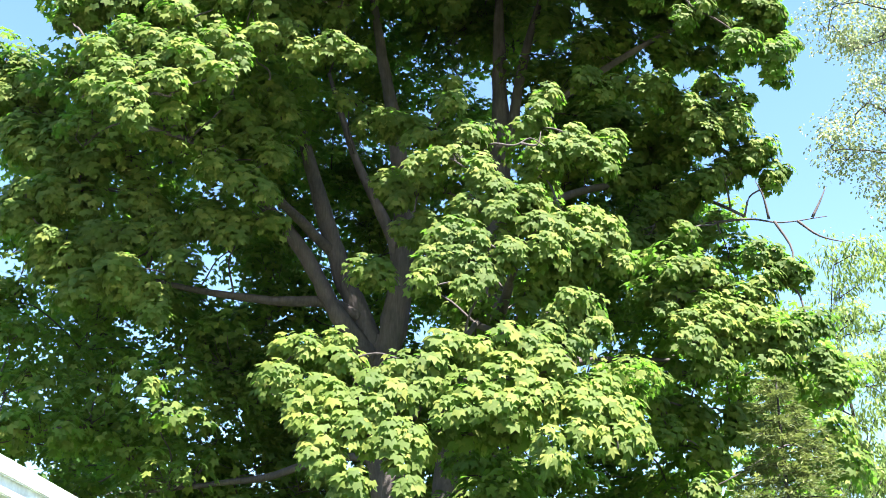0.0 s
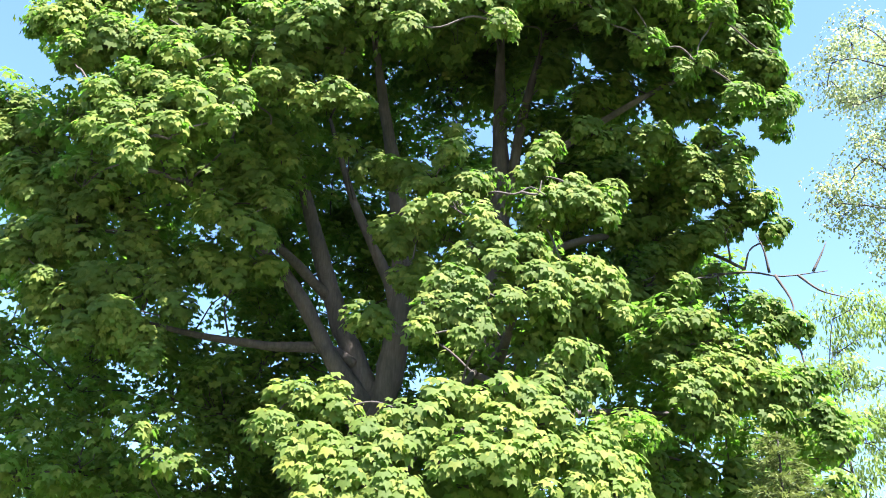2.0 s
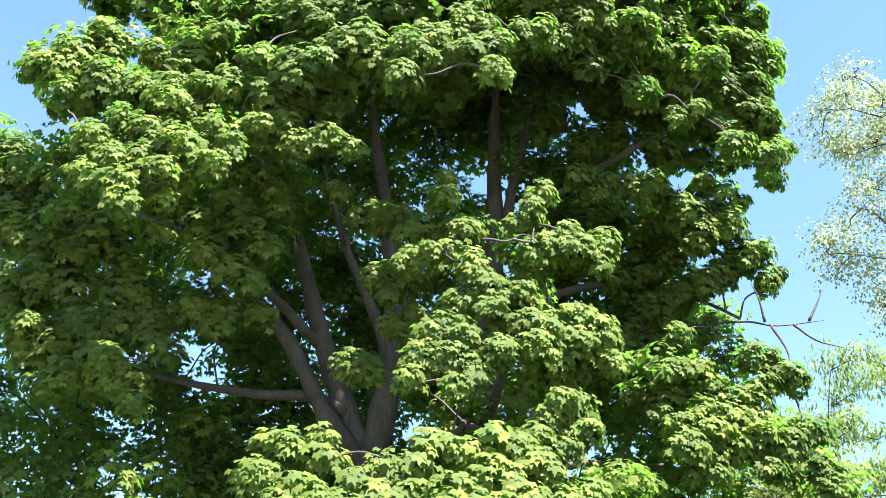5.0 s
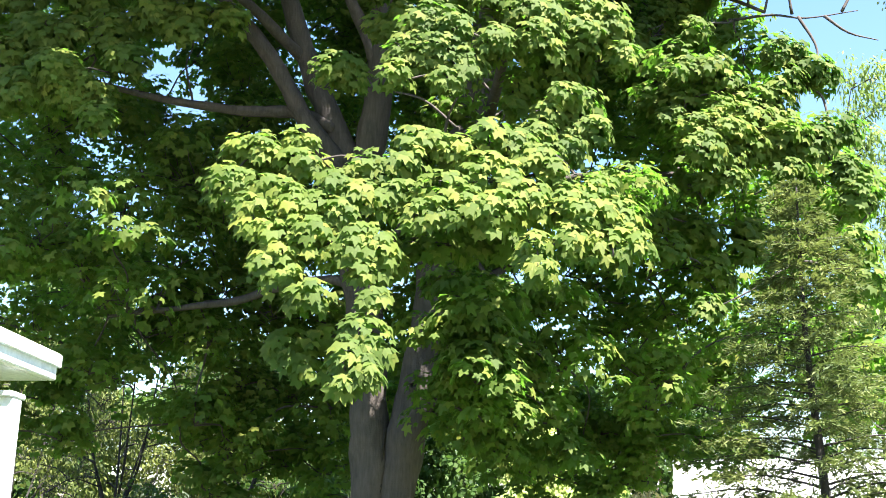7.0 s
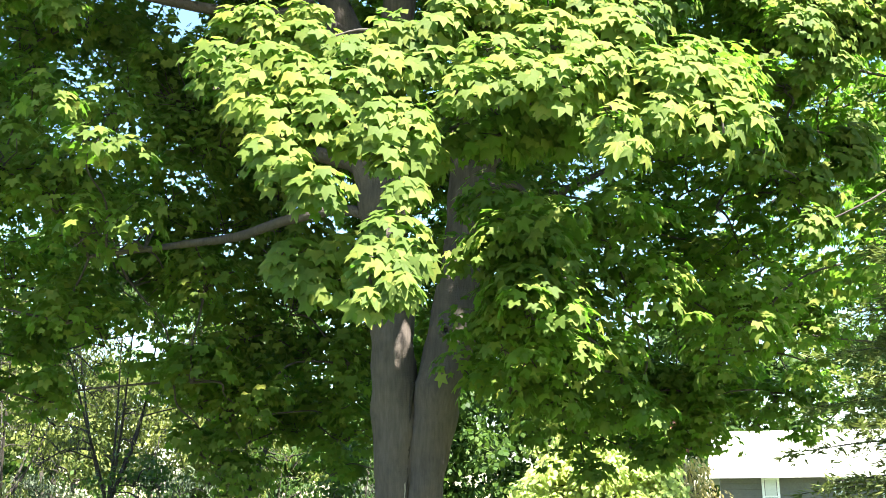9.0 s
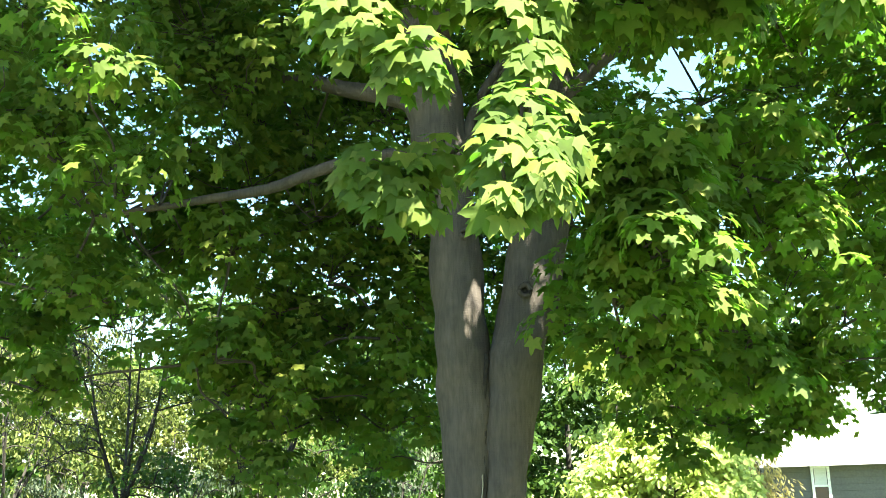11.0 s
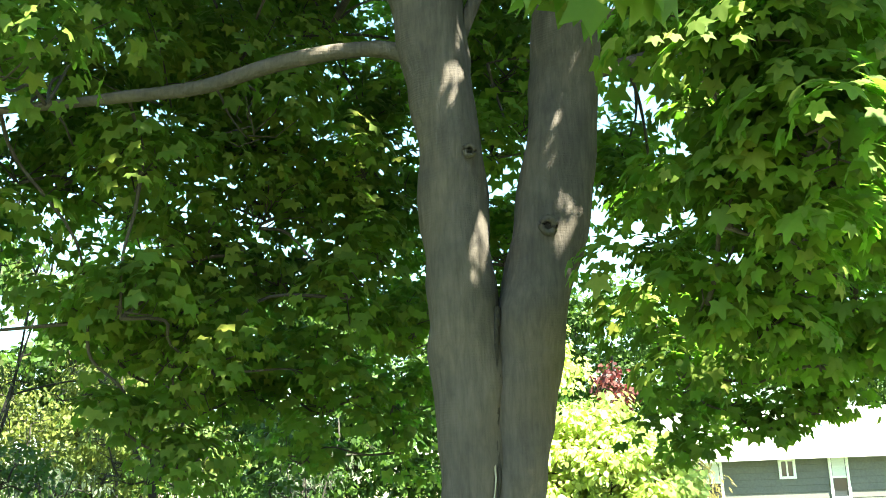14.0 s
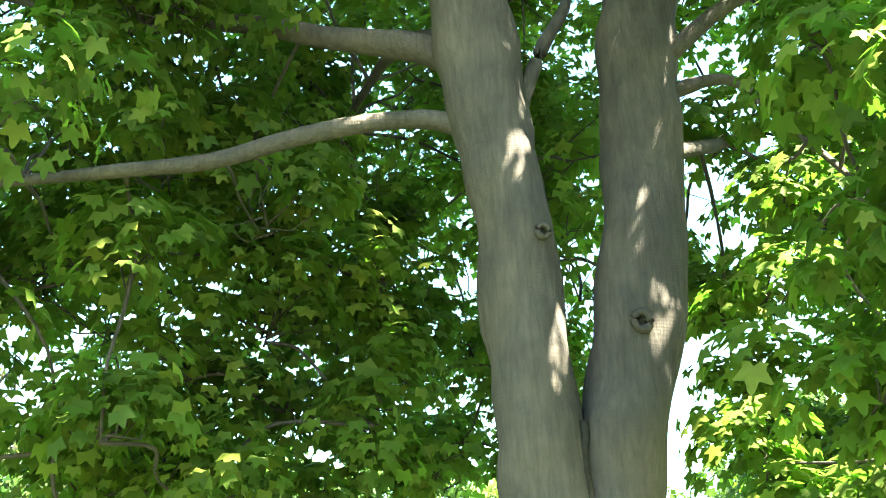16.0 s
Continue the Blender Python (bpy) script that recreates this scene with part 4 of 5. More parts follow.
    east += [(rng.uniform(1.8, 4.4), rng.uniform(14.4, 17.0), rng.uniform(8.0, 12.4), rng.uniform(0.45, 0.65)) for k in range(46)]
    # added behind the low east bough to keep sun off the leaves beneath
    east += [(rng.uniform(2.6, 4.4), rng.uniform(12.9, 14.0), rng.uniform(6.3, 7.6), rng.uniform(0.35, 0.5)) for k in range(12)]
    # the dim west side of the crown, behind its sunlit boughs
    west += [(rng.uniform(-8.0, -1.9), rng.uniform(14.8, 18.2), rng.uniform(5.0, 12.0), rng.uniform(0.45, 0.7)) for k in range(110)]
    # a fill behind the west bough, added to cast shade on the lower west side
    west += [(rng.uniform(-5.0, -2.4), rng.uniform(12.8, 15.0), rng.uniform(9.4, 12.4), rng.uniform(0.5, 0.7)) for k in range(34)]

    # daylight comes through between the boughs here
    gaps = [(1.55, 16.0, 6.6, 1.0), (2.5, 18.2, 8.1, 1.1), (1.25, 16.4, 5.3, 0.7), (-0.7, 18.0, 6.4, 0.6), (-0.6, 20.0, 7.3, 0.7)]
    rear, low = ([q for q in pads if all(math.dist(q[:3], g[:3]) > g[3] for g in gaps)] for pads in (rear, low))

    low = [q for q in low if q[2] < 4.9 or q[0] > -0.8 or rng.random() < 0.55]

    # the boughs of the upper crown are deep: more leaves behind those seen from the lawn
    deep = [(x * 1.10, y * 1.10, 1.6 + (z - 1.6) * 1.10, r) for x, y, z, r in BOUGH_WEST + BOUGH_FAR_WEST + BOUGH_TOP + BOUGH_TOP_EAST if r > 0.29]

    # unseen pads above and behind the front bough, added to shade trunks and inner leaves
    shade = [(1.2, 11.6, 4.95, 0.3), (2.0, 11.5, 5.1, 0.3), (1.4, 11.9, 5.1, 0.3), (0.9, 11.8, 4.95, 0.3), (2.3, 11.8, 5.1, 0.3), (1.0, 11.9, 4.9, 0.4), (1.5, 11.6, 5.0, 0.35), (2.0, 12.9, 5.0, 0.45), (0.6, 12.5, 5.0, 0.35), (1.7, 11.65, 7.0, 0.28)]
    shade += [(1.35, 13.1, 6.8, 0.4), (1.7, 12.8, 7.6, 0.4), (1.2, 13.3, 6.3, 0.35), (1.0, 13.6, 5.9, 0.3), (1.5, 13.0, 7.2, 0.35), (0.1, 12.5, 8.2, 0.4), (0.4, 12.3, 8.8, 0.35), (-0.1, 12.9, 7.6, 0.4), (0.3, 12.6, 7.9, 0.35), (1.2, 12.5, 8.1, 0.4), (1.4, 12.3, 8.6, 0.35), (1.0, 12.8, 7.6, 0.35), (0.2, 12.9, 5.6, 0.4), (0.5, 12.5, 6.3, 0.4), (0.0, 13.1, 5.2, 0.35), (0.4, 12.7, 6.0, 0.4), (-0.1, 13.3, 5.7, 0.35), (2.3, 12.4, 5.2, 0.45), (1.31, 11.65, 7.15, 0.3)]

    # pads of a bough, how many twigs, layers of leaves over it, length of a leaf, how far the leaves reach past the pad, and how far they turn to the sun;
    # for the inner ones: pads, how many whorls, leaves in a whorl, length of a leaf, the whorl's radius, 0
    lowfar = [(2.6, 16.6, 3.0, 0.45), (2.95, 16.8, 2.75, 0.40), (3.3, 17.0, 3.2, 0.50), (3.8, 17.2, 3.1, 0.45), (2.9, 19.6, 2.75, 0.35), (3.3, 19.9, 2.5, 0.32), (2.2, 17.4, 3.5, 0.45), (3.0, 18.4, 3.2, 0.45), (1.2, 16.0, 4.15, 0.38), (1.45, 16.2, 3.6, 0.38)]
    outer = [BOUGH_WEST, BOUGH_FAR_WEST, BOUGH_SUMMIT_WEST, infill(rng, BOUGH_TOP, 10), infill(rng, BOUGH_TOP_EAST, 26), BOUGH_SHADED_WEST, infill(rng, BOUGH_EAST, 10), BOUGH_EAST_RIM, BOUGH_EAST_DEEP, BOUGH_CENTRE, infill(rng, BOUGH_CENTRE_EAST, 10, 0.9), BOUGH_SHADED_CENTRE, BOUGH_LOW_EAST, BOUGH_LOW_EAST_FRONT]
    sets = [(pads, 1.0, 3.2, 0.090, 1.12, 0.7) for pads in outer]
    sets += [(pads, 1.0, 3.0, 0.098, 1.25, 0.8) for pads in (BOUGH_FRONT, BOUGH_FRONT_EAST, BOUGH_FRONT_BACK)]
    sets += [(INNER, 0.62, 46, 0.102, 0.34, 0), (NEARRIGHT, 0.6, 46, 0.102, 0.32, 0), (lowfar, 1.0, 54, 0.09, 0.30, 0), (summit_shade, 0.5, 44, 0.12, 0.40, 0), (west, 0.36, 40, 0.10, 0.36, 0), (east, 0.45, 40, 0.10, 0.36, 0), (shade, 0.6, 60, 0.09, 0.32, 0), (LEFT, 0.45, 34, 0.112, 0.36, 0), (BACK, 0.62, 32, 0.108, 0.34, 0), (LOW_EAST_TIPS, 0.9, 30, 0.1, 0.28, 0), (LOW_WEST, 0.8, 36, 0.108, 0.34, 0),
             (deep, 0.6, 46, 0.095, 0.36, 0), (rear, 0.42, 40, 0.10, 0.38, 0), ([q for q in low if q[2] < 4.7], 0.4, 30, 0.106, 0.37, 0), ([q for q in low if q[2] >= 4.7], 0.15, 28, 0.106, 0.38, 0)]
    for pads, dens, per, length, dome, lean in sets:
        for piece in branch_net(rng, roots, pads, 0.0045, 0.006):
            made("branch", [piece], M_TWIG, tree)
        centres, owner = rosettes(rng, pads, dens, 0.25 if lean else 0.45, 0.62 if lean else 0.55)
        tw = twig_pieces(rng, pads, centres, owner)
        made("twig_spray", tw, M_TWIG, tree, kind="stuff")
        pos, nor, tip, size = dome_leaves(rng, split_pads(rng, [(x, y, z, r * dome) for x, y, z, r in pads]), length, per, lean) if lean else whorl_leaves(rng, centres, per, dome, length, 0.8, 1.1, 0.22)
        middle = pos + tip * (size * 0.5)[:, None]
        free = ~(sunlit_gap(middle) | in_opening(rng, middle))
        pos, nor, tip, size = pos[free], nor[free], tip[free], size[free]
        singles = []
        if pads is BOUGH_FRONT or pads is BOUGH_FRONT_EAST:
            # the lowest, nearest leaves hang one by one
            low = np.argsort(pos[:, 2] + 0.35 * pos[:, 1])[:150]
            keep = np.ones(len(pos), bool)
            keep[low] = False
            blade = leaf_mesh("leaf", BLADE_FINE, np.zeros((1, 3)), np.array([(0, 0, 1.0)]), np.array([(0, 1.0, 0)]), np.ones(1), M_MAPLE_SINGLE, 0.3)
            for q, n_, t_, s_ in zip(pos[low], nor[low], tip[low], size[low]):
                z = Vector(n_).normalized()
                y = (Vector(t_) - z * z.dot(Vector(t_))).normalized()
                x = y.cross(z)
                ob = new("leaf", blade)
                singles.append(ob)
                ob.matrix_basis = Matrix.Translation(q + off) @ Matrix((x, y, z)).transposed().to_4x4() @ Matrix.Scale(s_, 4)
            pos, nor, tip, size = pos[keep], nor[keep], tip[keep], size[keep]
        foliage = part_of("foliage", leaf_mesh("foliage", BLADE_LOBED if pads in (INNER, NEARRIGHT, LEFT) else BLADE_MAPLE, pos + off, nor, tip, size, M_MAPLE), tree, kind="stuff")
        for ob in singles:
            ob.parent = foliage
    return tree


build_maple()


# ---- other trees and shrubs ----
def crown_pads(rng, x, y, z0, z1, wide, n, r, deep=None):
    pads = []
    for k in range(n):
        h = rng.random() ** 0.9
        a = rng.uniform(0, 2 * math.pi)
        w = wide * (math.sin(math.pi * (0.12 + 0.8 * h)) ** 0.6) * rng.uniform(0.35, 1.0)
        pads.append((x + w * math.cos(a), y + (deep or wide) / wide * w * math.sin(a), z0 + (z1 - z0) * h, r * rng.uniform(0.65, 1.25)))
    return pads


def broadleaf(name, label, category, x, y, z0, z1, wide, pads, r, leaf, blade, size, seed, density=0.6, per=18, stems=1, trunk=0.14, bark=None, radius=0.3, group="", droop=0.9, share=0.5, far=False, fork=0.0):
    """A tree or a many-stemmed shrub: stems, branches, twigs and leaves."""
    rng = np.random.default_rng(seed)
    g = ground_height(x, y)
    tree = thing(name, label, category, (x, y, g), group)
    off = -np.array((x, y, g))
    roots, pieces = [], []
    for k in range(stems):
        a = 2 * math.pi * k / stems + rng.uniform(-0.4, 0.4)
        lean = 0.0 if stems == 1 else (0.55 if fork else 0.32) * wide
        top = z0 + (z1 - z0) * 0.8
        pts = [(x + 0.08 * k, y, g - 0.1), (x + 0.3 * lean * math.cos(a) + rng.normal() * 0.05, y + 0.3 * lean * math.sin(a), g + 0.35 * (z0 - g) + 0.3), (x + 0.6 * lean * math.cos(a) + rng.normal() * 0.1, y + 0.6 * lean * math.sin(a), z0 + 0.3 * (z1 - z0)), (x + lean * math.cos(a), y + lean * math.sin(a), top)]
        if fork:
            pts = [(x, y, g - 0.1), (x + 0.03, y, g + fork * 0.5), (x + 0.04 * math.cos(a), y + 0.04 * math.sin(a), g + fork), (x + 0.5 * lean * math.cos(a), y + 0.5 * lean * math.sin(a), g + fork + 0.35 * (top - g - fork)), (x + lean * math.cos(a) * rng.uniform(0.8, 1.3), y + lean * math.sin(a), top * rng.uniform(0.9, 1.1))]
        p = smooth_path(pts, 6)
        rr = np.linspace(trunk, trunk * 0.18, len(p))
        rr[:3] *= (1.35, 1.15, 1.05)
        pieces.append(tube(p, rr, 8, 0.05, rng))
        roots += [tuple(q) for q in p[5:]]
    P = crown_pads(rng, x, y, z0, z1, wide, pads, r)
    v, f = joined(pieces)
    part_of("trunk", mesh_from("trunk", v + off, f, bark or M_DARKBARK, True), tree)
    net = branch_net(rng, roots, P, 0.010 * max(1.0, trunk / 0.14), 0.008)
    if far:
        net = [joined(net)]
    for v, f in net:
        part_of("branchwork" if far else "branch", mesh_from("branch", v + off, f, bark or M_DARKBARK, True), tree, kind="stuff" if far else "")
    c, owner = rosettes(rng, P, density, 0.4, 0.35)
    tw = twig_pieces(rng, P, c, owner, share, 0.006)
    if tw:
        v, f = joined(tw)
        part_of("twig_spray", mesh_from("twig_spray", v + off, f, bark or M_DARKBARK), tree, kind="stuff")
    pos, nor, tip, s = whorl_leaves(rng, c, per, radius, size, 0.7, droop, 0.5)
    part_of("crown", leaf_mesh("crown", blade, pos + off, nor, tip, s, leaf), tree, kind="stuff")
    return tree


WOOD = "trees beyond the lawn"
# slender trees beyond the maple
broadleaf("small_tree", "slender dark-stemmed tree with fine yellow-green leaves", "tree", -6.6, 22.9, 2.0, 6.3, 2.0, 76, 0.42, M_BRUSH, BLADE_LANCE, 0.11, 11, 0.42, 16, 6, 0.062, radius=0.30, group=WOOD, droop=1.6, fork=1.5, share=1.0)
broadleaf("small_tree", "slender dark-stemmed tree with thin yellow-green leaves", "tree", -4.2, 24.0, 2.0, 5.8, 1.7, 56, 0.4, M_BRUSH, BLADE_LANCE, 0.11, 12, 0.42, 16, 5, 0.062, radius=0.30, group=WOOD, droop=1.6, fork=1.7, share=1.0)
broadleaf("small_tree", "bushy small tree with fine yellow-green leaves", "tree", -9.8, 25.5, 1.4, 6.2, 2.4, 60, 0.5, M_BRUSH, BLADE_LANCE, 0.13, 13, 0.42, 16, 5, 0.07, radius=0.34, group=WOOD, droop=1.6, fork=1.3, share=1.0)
broadleaf("shrub", "open twiggy shrub with small green leaves", "shrub", -5.2, 21.4, 0.7, 2.4, 1.2, 20, 0.35, M_WOODS, BLADE_BROAD, 0.08, 14, 0.6, 14, 5, 0.03, radius=0.25)
broadleaf("shrub", "dense green shrub below the trees", "shrub", -1.8, 24.5, 0.8, 3.2, 1.5, 26, 0.45, M_WOODS, BLADE_BROAD, 0.1, 15, 0.7, 16, 4, 0.035, radius=0.28)
for k in range(8):
    broadleaf("shrub", "low tangled undergrowth of fine grey-green leaves", "shrub", -15.5 + 1.9 * k + 0.5 * math.sin(k * 2.1), 27.0 + 1.2 * math.cos(k * 1.7), 0.9, 2.5 + 0.3 * math.sin(k * 1.3), 1.25, 18, 0.42, (M_WOODS, M_GREYLEAF)[k % 2], BLADE_LANCE, 0.15, 60 + k, 0.6, 16, 4, 0.03, radius=0.3, group="undergrowth", droop=1.4)
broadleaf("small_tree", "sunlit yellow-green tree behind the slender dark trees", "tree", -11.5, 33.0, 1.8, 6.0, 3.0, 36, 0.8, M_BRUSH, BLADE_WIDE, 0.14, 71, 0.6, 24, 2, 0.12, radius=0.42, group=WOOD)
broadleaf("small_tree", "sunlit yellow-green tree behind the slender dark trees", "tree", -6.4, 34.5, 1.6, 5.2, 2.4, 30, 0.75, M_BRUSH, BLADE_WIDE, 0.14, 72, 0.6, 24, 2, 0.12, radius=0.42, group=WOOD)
# light shrubs in front of the house
broadleaf("shrub", "sunlit yellow-green shrub with drooping leaves near the house", "shrub", 2.75, 24.0, 0.9, 2.75, 1.35, 46, 0.44, M_LIME, BLADE_BROAD, 0.12, 16, 1.3, 32, 5, 0.03, radius=0.3)
broadleaf("small_tree", "young sunlit tree with light green leaves", "tree", 2.7, 28.0, 1.8, 5.0, 1.2, 30, 0.45, M_LIME, BLADE_BROAD, 0.13, 17, 0.8, 18, 1, 0.07, radius=0.3)
broadleaf("shrub", "pale amber-leaved shrub beside the house wall", "shrub", 4.9, 26.0, 0.8, 2.5, 0.8, 20, 0.34, M_AMBER, BLADE_LANCE, 0.14, 18, 0.8, 18, 5, 0.025, radius=0.26)
broadleaf("small_tree", "small purple-leaved tree behind the light shrubs", "tree", 7.2, 36.5, 3.4, 5.0, 0.6, 10, 0.42, M_PURPLE, BLADE_BROAD, 0.14, 19, 0.6, 16, 1, 0.08)
for k, x in enumerate((8.6, 10.4, 12.0, 13.7, 15.4)):
    broadleaf("shrub", "low sunlit green plants along the house wall", "shrub", x - 1.4, 32.6 - 0.25 * (x - 8.6), 0.68, 0.92 + 0.06 * math.sin(k * 2.3), 1.0, 16, 0.3, (M_WILLOW, M_LIME)[k % 2], BLADE_BROAD, 0.11, 90 + k, 0.9, 18, 5, 0.015, radius=0.22, group="plants along the house wall")
# feathery pale trees beyond the maple
broadleaf("pale_tree", "airy tree with small pale silvery-green leaves", "tree", 9.9, 17.6, 10.4, 16.6, 2.3, 50, 0.55, M_PALE, BLADE_BROAD, 0.066, 20, 0.75, 36, 1, 0.12, M_TWIG, 0.32, droop=0.9, share=0.3)
broadleaf("willow_tree", "tall light green willow with fine hanging leaves", "tree", 10.8, 24.0, 4.2, 12.4, 2.6, 70, 0.62, M_WILLOW, BLADE_LANCE, 0.17, 21, 0.6, 26, 2, 0.12, radius=0.4, droop=2.6)
# woods closing the yard
spots = [(-16, 44, 12, 5.2), (-9, 47, 10, 4.8), (-2.5, 48, 9, 4.6), (4, 52, 10, 5.0), (13, 56, 11, 5.5), (23, 54, 13, 6.0)]
for k, (x, y, h, w) in enumerate(spots):
    broadleaf("woodland_tree", "full green broad-leaved tree beyond the yards", "tree", x, y, 1.6, h, w, 42, 1.35, M_WOODS, BLADE_WIDE, 0.30, 40 + k, 0.22, 22, 1, 0.28, radius=0.6, group=WOOD, far=True)


def build_cedar(x, y, top):
    """A young cedar: whorls of branches with flat, feathery, hanging sprays."""
    rng = np.random.default_rng(77)
    g = ground_height(x, y)
    tree = thing("cedar_tree", "young olive-green cedar with feathery drooping sprays", "tree", (x, y, g))
    off = -np.array((x, y, g))
    p = smooth_path([(x, y, g - 0.1), (x + 0.03, y, g + 1.5), (x - 0.02, y, g + 3.2), (x + 0.03, y, top)], 6)
    v, f = tube(p, np.linspace(0.065, 0.008, len(p)), 8, 0.05, rng)
    part_of("trunk", mesh_from("trunk", v + off, f, M_DARKBARK, True), tree)
    wood, P, N, T, S = [], [], [], [], []
    for k in range(110):
        h = (k + rng.random()) / 110
        z = g + 0.5 + (top - g - 0.55) * h
        a = k * 2.4 + rng.normal() * 0.3
        ln = (0.12 + 1.4 * (1 - h) ** 0.95) * rng.uniform(0.7, 1.15)
        d = np.array((math.cos(a), math.sin(a), 0.0))
        q = smooth_path([(x, y, z), tuple(np.array((x, y, z + 0.10 * ln)) + d * ln * 0.5), tuple(np.array((x, y, z + 0.06 * ln)) + d * ln)], 5)
        wood.append(tube(q, np.linspace(0.014 * (1.2 - h), 0.003, len(q)), 4))
        side = np.array((-d[1], d[0], 0))
        for m in range(int(10 + 26 * ln)):
            u = rng.uniform(0.12, 1.0)
            b = q[min(len(q) - 1, int(u * len(q)))]
            s = rng.choice((-1, 1))
            way = unit(d * rng.uniform(0.5, 1.1) + side * s * rng.uniform(0.3, 1.0) + np.array((0, 0, rng.normal() * 0.22 - 0.12)))
            bl = 0.34 * ln * (1.15 - u) + 0.10
            for w in range(int(9 + 30 * bl)):
                c = rng.random()
                P.append(b + way * bl * c + np.array((0, 0, -0.25 * bl * c * c)) + rng.normal(size=3) * 0.012)
                N.append((rng.normal() * 0.5, rng.normal() * 0.5, 1.0))
                T.append(way + rng.normal(size=3) * 0.55)
                S.append(rng.uniform(0.045, 0.095))
    v, f = joined(wood)
    part_of("branchwork", mesh_from("branchwork", v + off, f, M_DARKBARK), tree, kind="stuff")
    blade = np.array([(0, 0), (-0.11, 0.4), (0, 1.0), (0.11, 0.4)])
    part_of("needles", leaf_mesh("needles", blade, np.array(P) + off, np.array(N), np.array(T), np.array(S), M_CEDAR, 0.1), tree, kind="stuff")


build_cedar(3.45, 10.1, 4.75)


# ---- the porch ----
def build_porch():
    porch = thing("porch_roof", "white metal porch roof with a gutter edge on a square post", "porch", (-1.93, 6.78, 0.012))
    o = Vector((1.9, -6.7, 0))

    def bit(name, b, mat, label=""):
        bm = box(*b, bevel=0.006)
        bmesh.ops.translate(bm, verts=bm.verts, vec=o)
        return part(name, bm, mat, porch, label)

    bit("fascia", (-1.87, -1.83, -3.0, 6.83, 2.40, 2.53), M_WHITE)
    bit("gutter_lip", (-1.83, -1.812, -3.0, 6.85, 2.47, 2.546), M_WHITE)
    bit("fascia", (-5.0, -1.87, 6.79, 6.83, 2.40, 2.53), M_WHITE)
    bit("roof_panel", (-5.0, -1.872, -3.0, 6.79, 2.50, 2.535), M_WHITE)
    bit("soffit", (-5.0, -1.88, -3.0, 6.78, 2.40, 2.42), M_SOFFIT)
    bit("beam", (-5.0, -1.98, 6.36, 6.46, 2.28, 2.40), M_WHITE)
    bit("post", (-1.97, -1.85, 6.35, 6.47, 0.0, 2.25), M_WHITE)
    bit("post_cap", (-2.0, -1.845, 6.32, 6.50, 2.25, 2.28), M_WHITE)
    bit("post_base", (-2.01, -1.81, 6.31, 6.51, -0.02, 0.06), M_WHITE)
    bit("wall", (-5.16, -5.0, -3.0, 6.79, -0.05, 2.40), M_SOFFIT)
    bit("post", (-1.97, -1.85, 1.3, 1.42, 0.0, 2.40), M_WHITE)


build_porch()


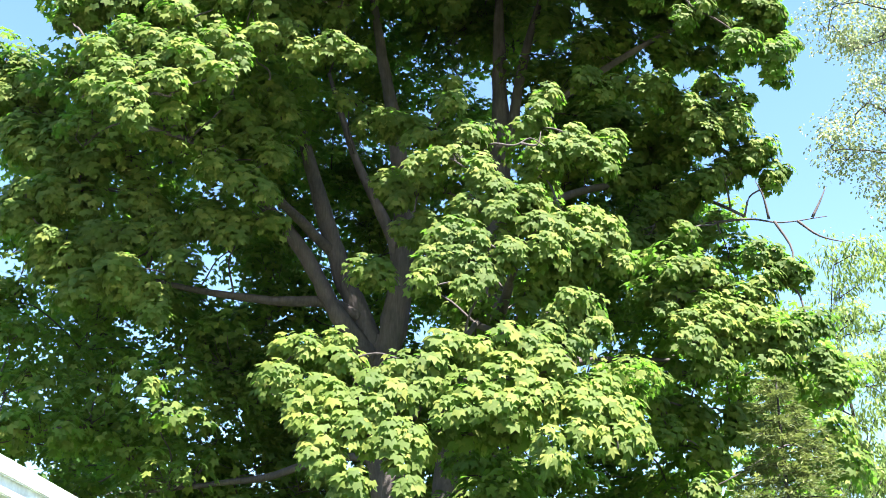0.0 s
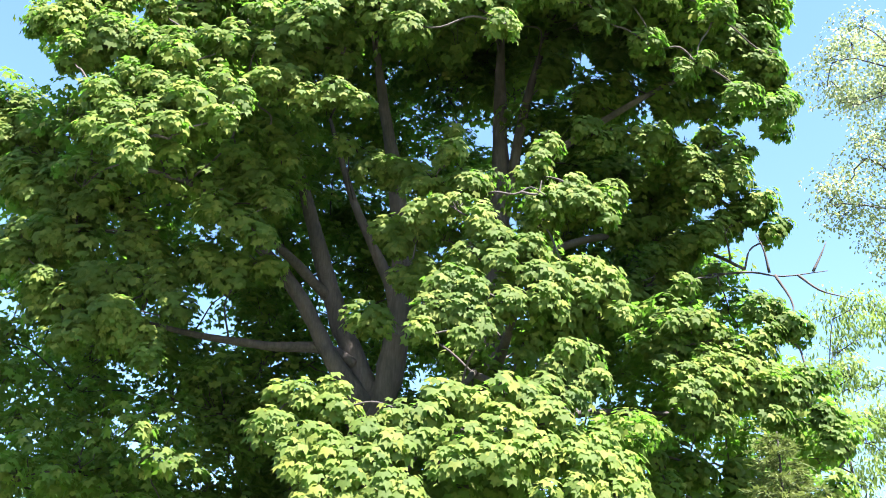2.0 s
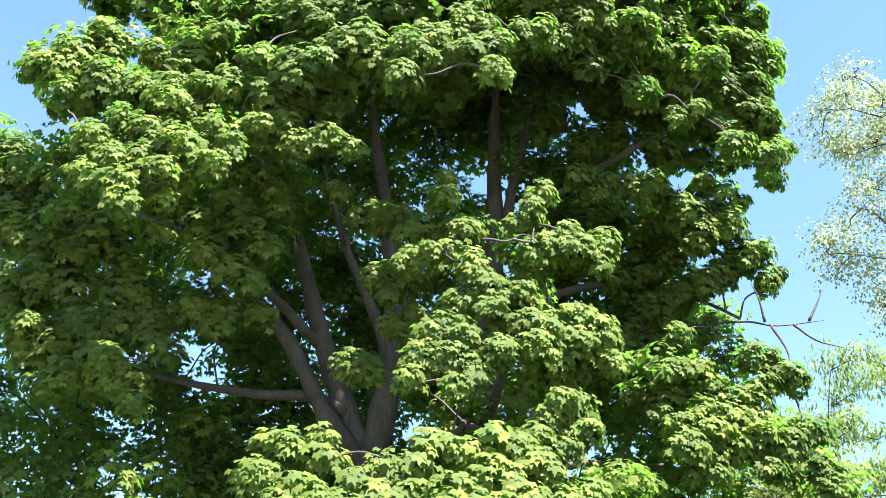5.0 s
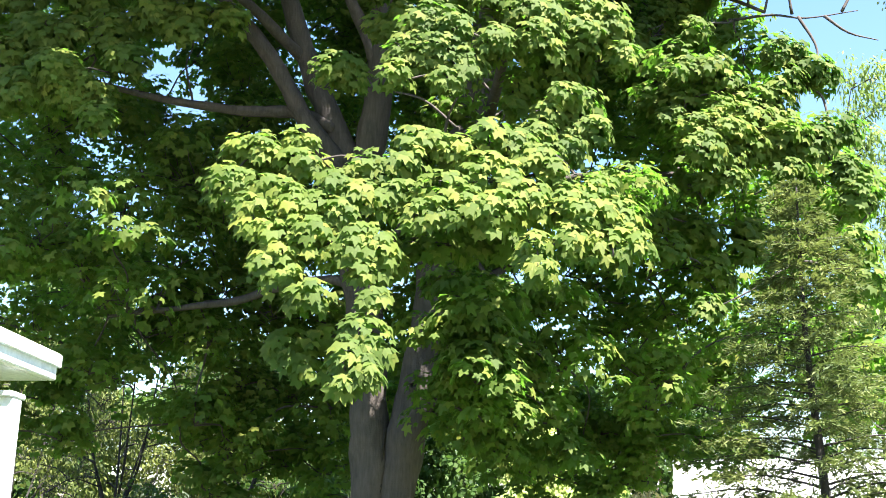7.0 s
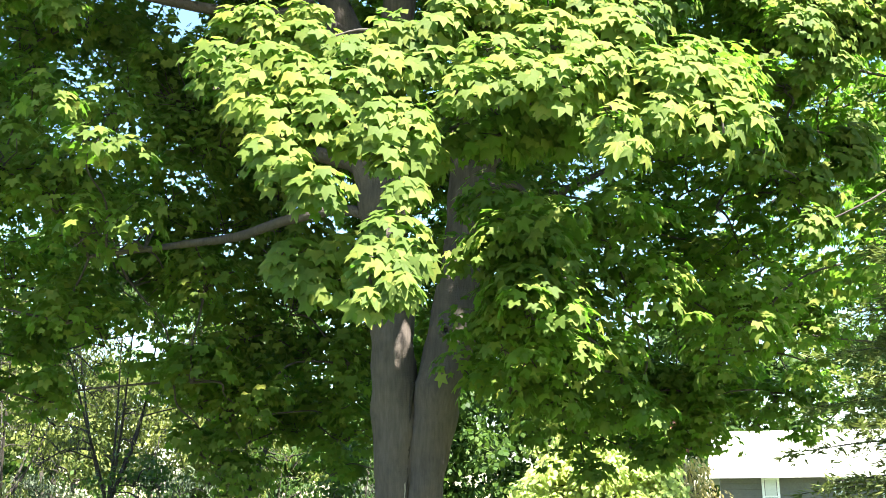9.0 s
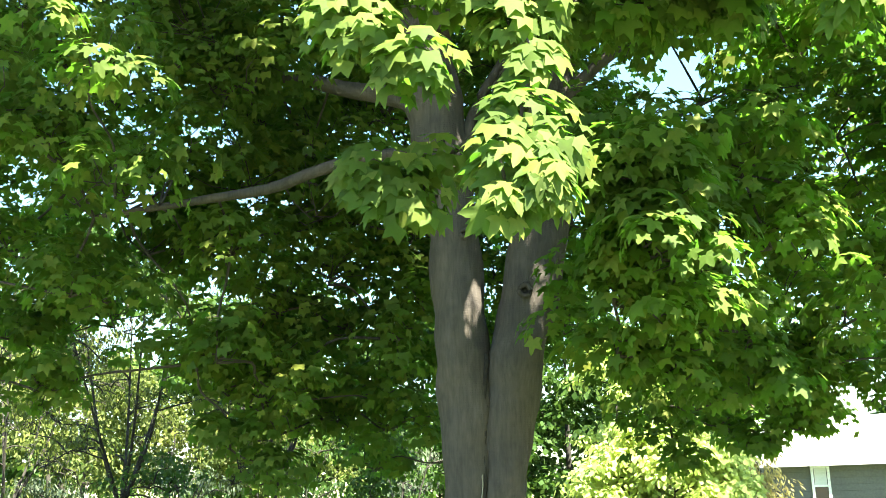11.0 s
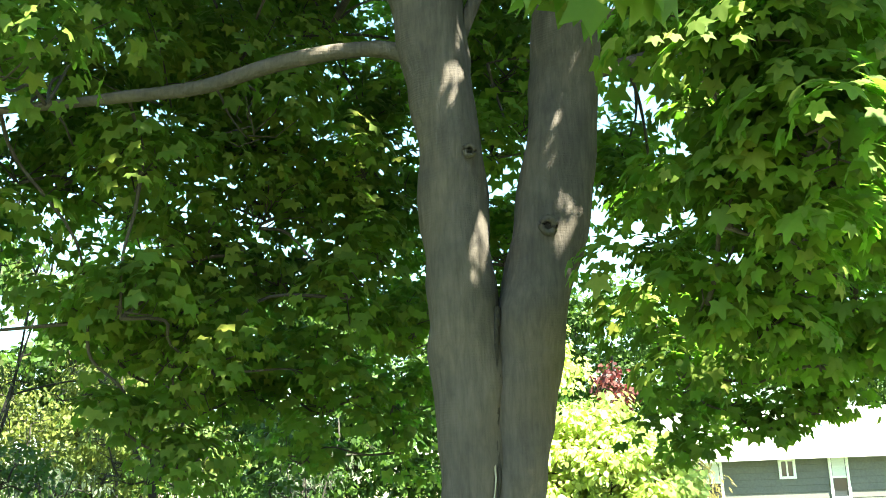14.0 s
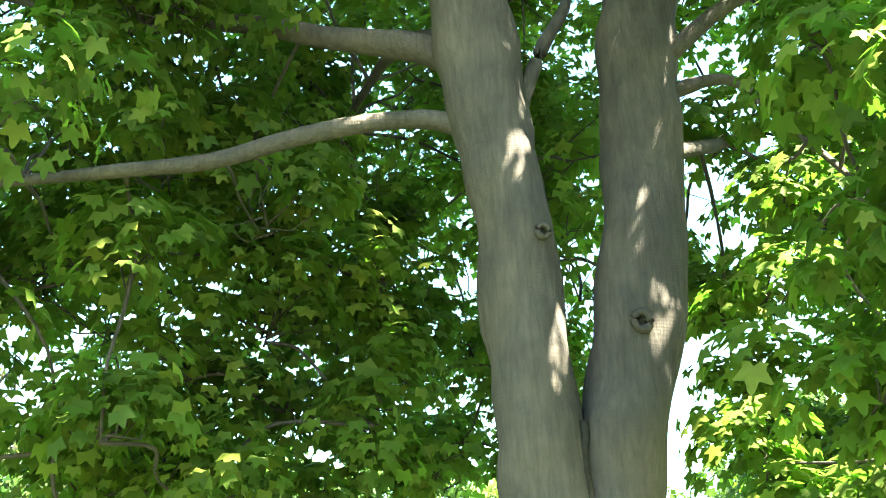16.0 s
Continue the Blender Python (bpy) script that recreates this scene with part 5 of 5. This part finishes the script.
# ---- the house ----
def build_house():
    x0, x1, y0, y1 = 8.78, 23.0, 38.2, 46.2
    g = ground_height(12, 38)
    house = thing("house", "single-storey dark grey house with a pale roof and white-framed windows", "house", (x0, y0, g))
    house.rotation_euler = (0, 0, radians(-14))
    o = Vector((-x0, -y0, -g))

    def bit(name, b, mat, parent=None, label="", bevel=0.0):
        bm = box(*b, bevel=bevel)
        bmesh.ops.translate(bm, verts=bm.verts, vec=o)
        return part(name, bm, mat, parent or house, label)

    bit("foundation", (x0 + 0.05, x1 - 0.05, y0 + 0.05, y1 - 0.05, g - 0.3, 0.92), M_CONCRETE)
    bit("wall", (x0, x1, y0, y1, 0.98, 2.8), M_SIDING)
    bit("base_trim", (x0 - 0.05, x1 + 0.05, y0 - 0.06, y1 + 0.05, 0.88, 0.98), M_TRIM)
    z = 1.0
    while z < 2.6:
        bm = bmesh.new()
        for vx in (x0, x1):
            for dy, dz in ((-0.004, 0.0), (-0.016, 0.008), (-0.004, 0.2)):
                bm.verts.new((vx, y0 + dy, z + dz))
        bm.verts.ensure_lookup_table()
        for a, b, c, d in ((0, 3, 4, 1), (1, 4, 5, 2)):
            bm.faces.new([bm.verts[i] for i in (a, b, c, d)])
        bmesh.ops.translate(bm, verts=bm.verts, vec=o)
        part("siding_board", bm, M_SIDING, house)
        z += 0.2
    for wx, ww, z0, z1 in ((x0 + 1.6, 0.4, 1.42, 2.52), (x0 + 3.8, 0.34, 2.08, 2.52), (x0 + 5.3, 0.42, 1.44, 2.58), (x0 + 9.0, 0.8, 1.44, 2.58)):
        win = bit("window", (wx - ww / 2, wx + ww / 2, y0 - 0.03, y0 + 0.02, z0, z1), M_GLASS)
        t = 0.08
        for b in ((wx - ww / 2 - t, wx - ww / 2, z0 - t, z1 + t), (wx + ww / 2, wx + ww / 2 + t, z0 - t, z1 + t)):
            bit("window_frame", (b[0], b[1], y0 - 0.07, y0 + 0.02, b[2], b[3]), M_TRIM, win)
        bit("window_frame", (wx - ww / 2, wx + ww / 2, y0 - 0.07, y0 + 0.02, z1, z1 + t), M_TRIM, win)
        bit("sill", (wx - ww / 2, wx + ww / 2, y0 - 0.09, y0 + 0.02, z0 - t, z0), M_TRIM, win)
        if z1 - z0 > 0.8:
            bit("sash_bar", (wx - ww / 2, wx + ww / 2, y0 - 0.05, y0 - 0.03, (z0 + z1) / 2 - 0.03, (z0 + z1) / 2 + 0.03), M_TRIM, win)
            bit("blind", (wx - ww / 2 + 0.02, wx + ww / 2 - 0.02, y0 - 0.04, y0 - 0.031, (z0 + z1) / 2 + 0.03, z1), M_BLIND, win)
        else:
            bit("sash_bar", (wx - 0.025, wx + 0.025, y0 - 0.05, y0 - 0.03, z0, z1), M_TRIM, win)
    # gabled roof along the house
    bm = bmesh.new()
    ov, e, ridge = 0.45, 2.88, 4.4
    ym = (y0 + y1) / 2
    drop = (ridge - e) / (ym - y0) * ov
    prof = [(y0 - ov, e - drop), (ym, ridge), (y1 + ov, e - drop), (y1 + ov, e - drop - 0.14), (ym, ridge - 0.16), (y0 - ov, e - drop - 0.14)]
    rows = [[bm.verts.new((x, py, pz)) for py, pz in prof] for x in (x0 - 0.35, x1 + 0.35)]
    for i in range(6):
        bm.faces.new((rows[0][i], rows[0][(i + 1) % 6], rows[1][(i + 1) % 6], rows[1][i]))
    bm.faces.new(rows[0][::-1])
    bm.faces.new(rows[1])
    bmesh.ops.recalc_face_normals(bm, faces=bm.faces)
    bmesh.ops.translate(bm, verts=bm.verts, vec=o)
    roof = part("roof", bm, M_ROOF, house, "pale sun-bleached shingle roof")
    bit("roof_vent", (x0 + 5.5, x0 + 5.85, 40.2, 40.5, 3.4, 4.0), M_TRIM, roof)


build_house()
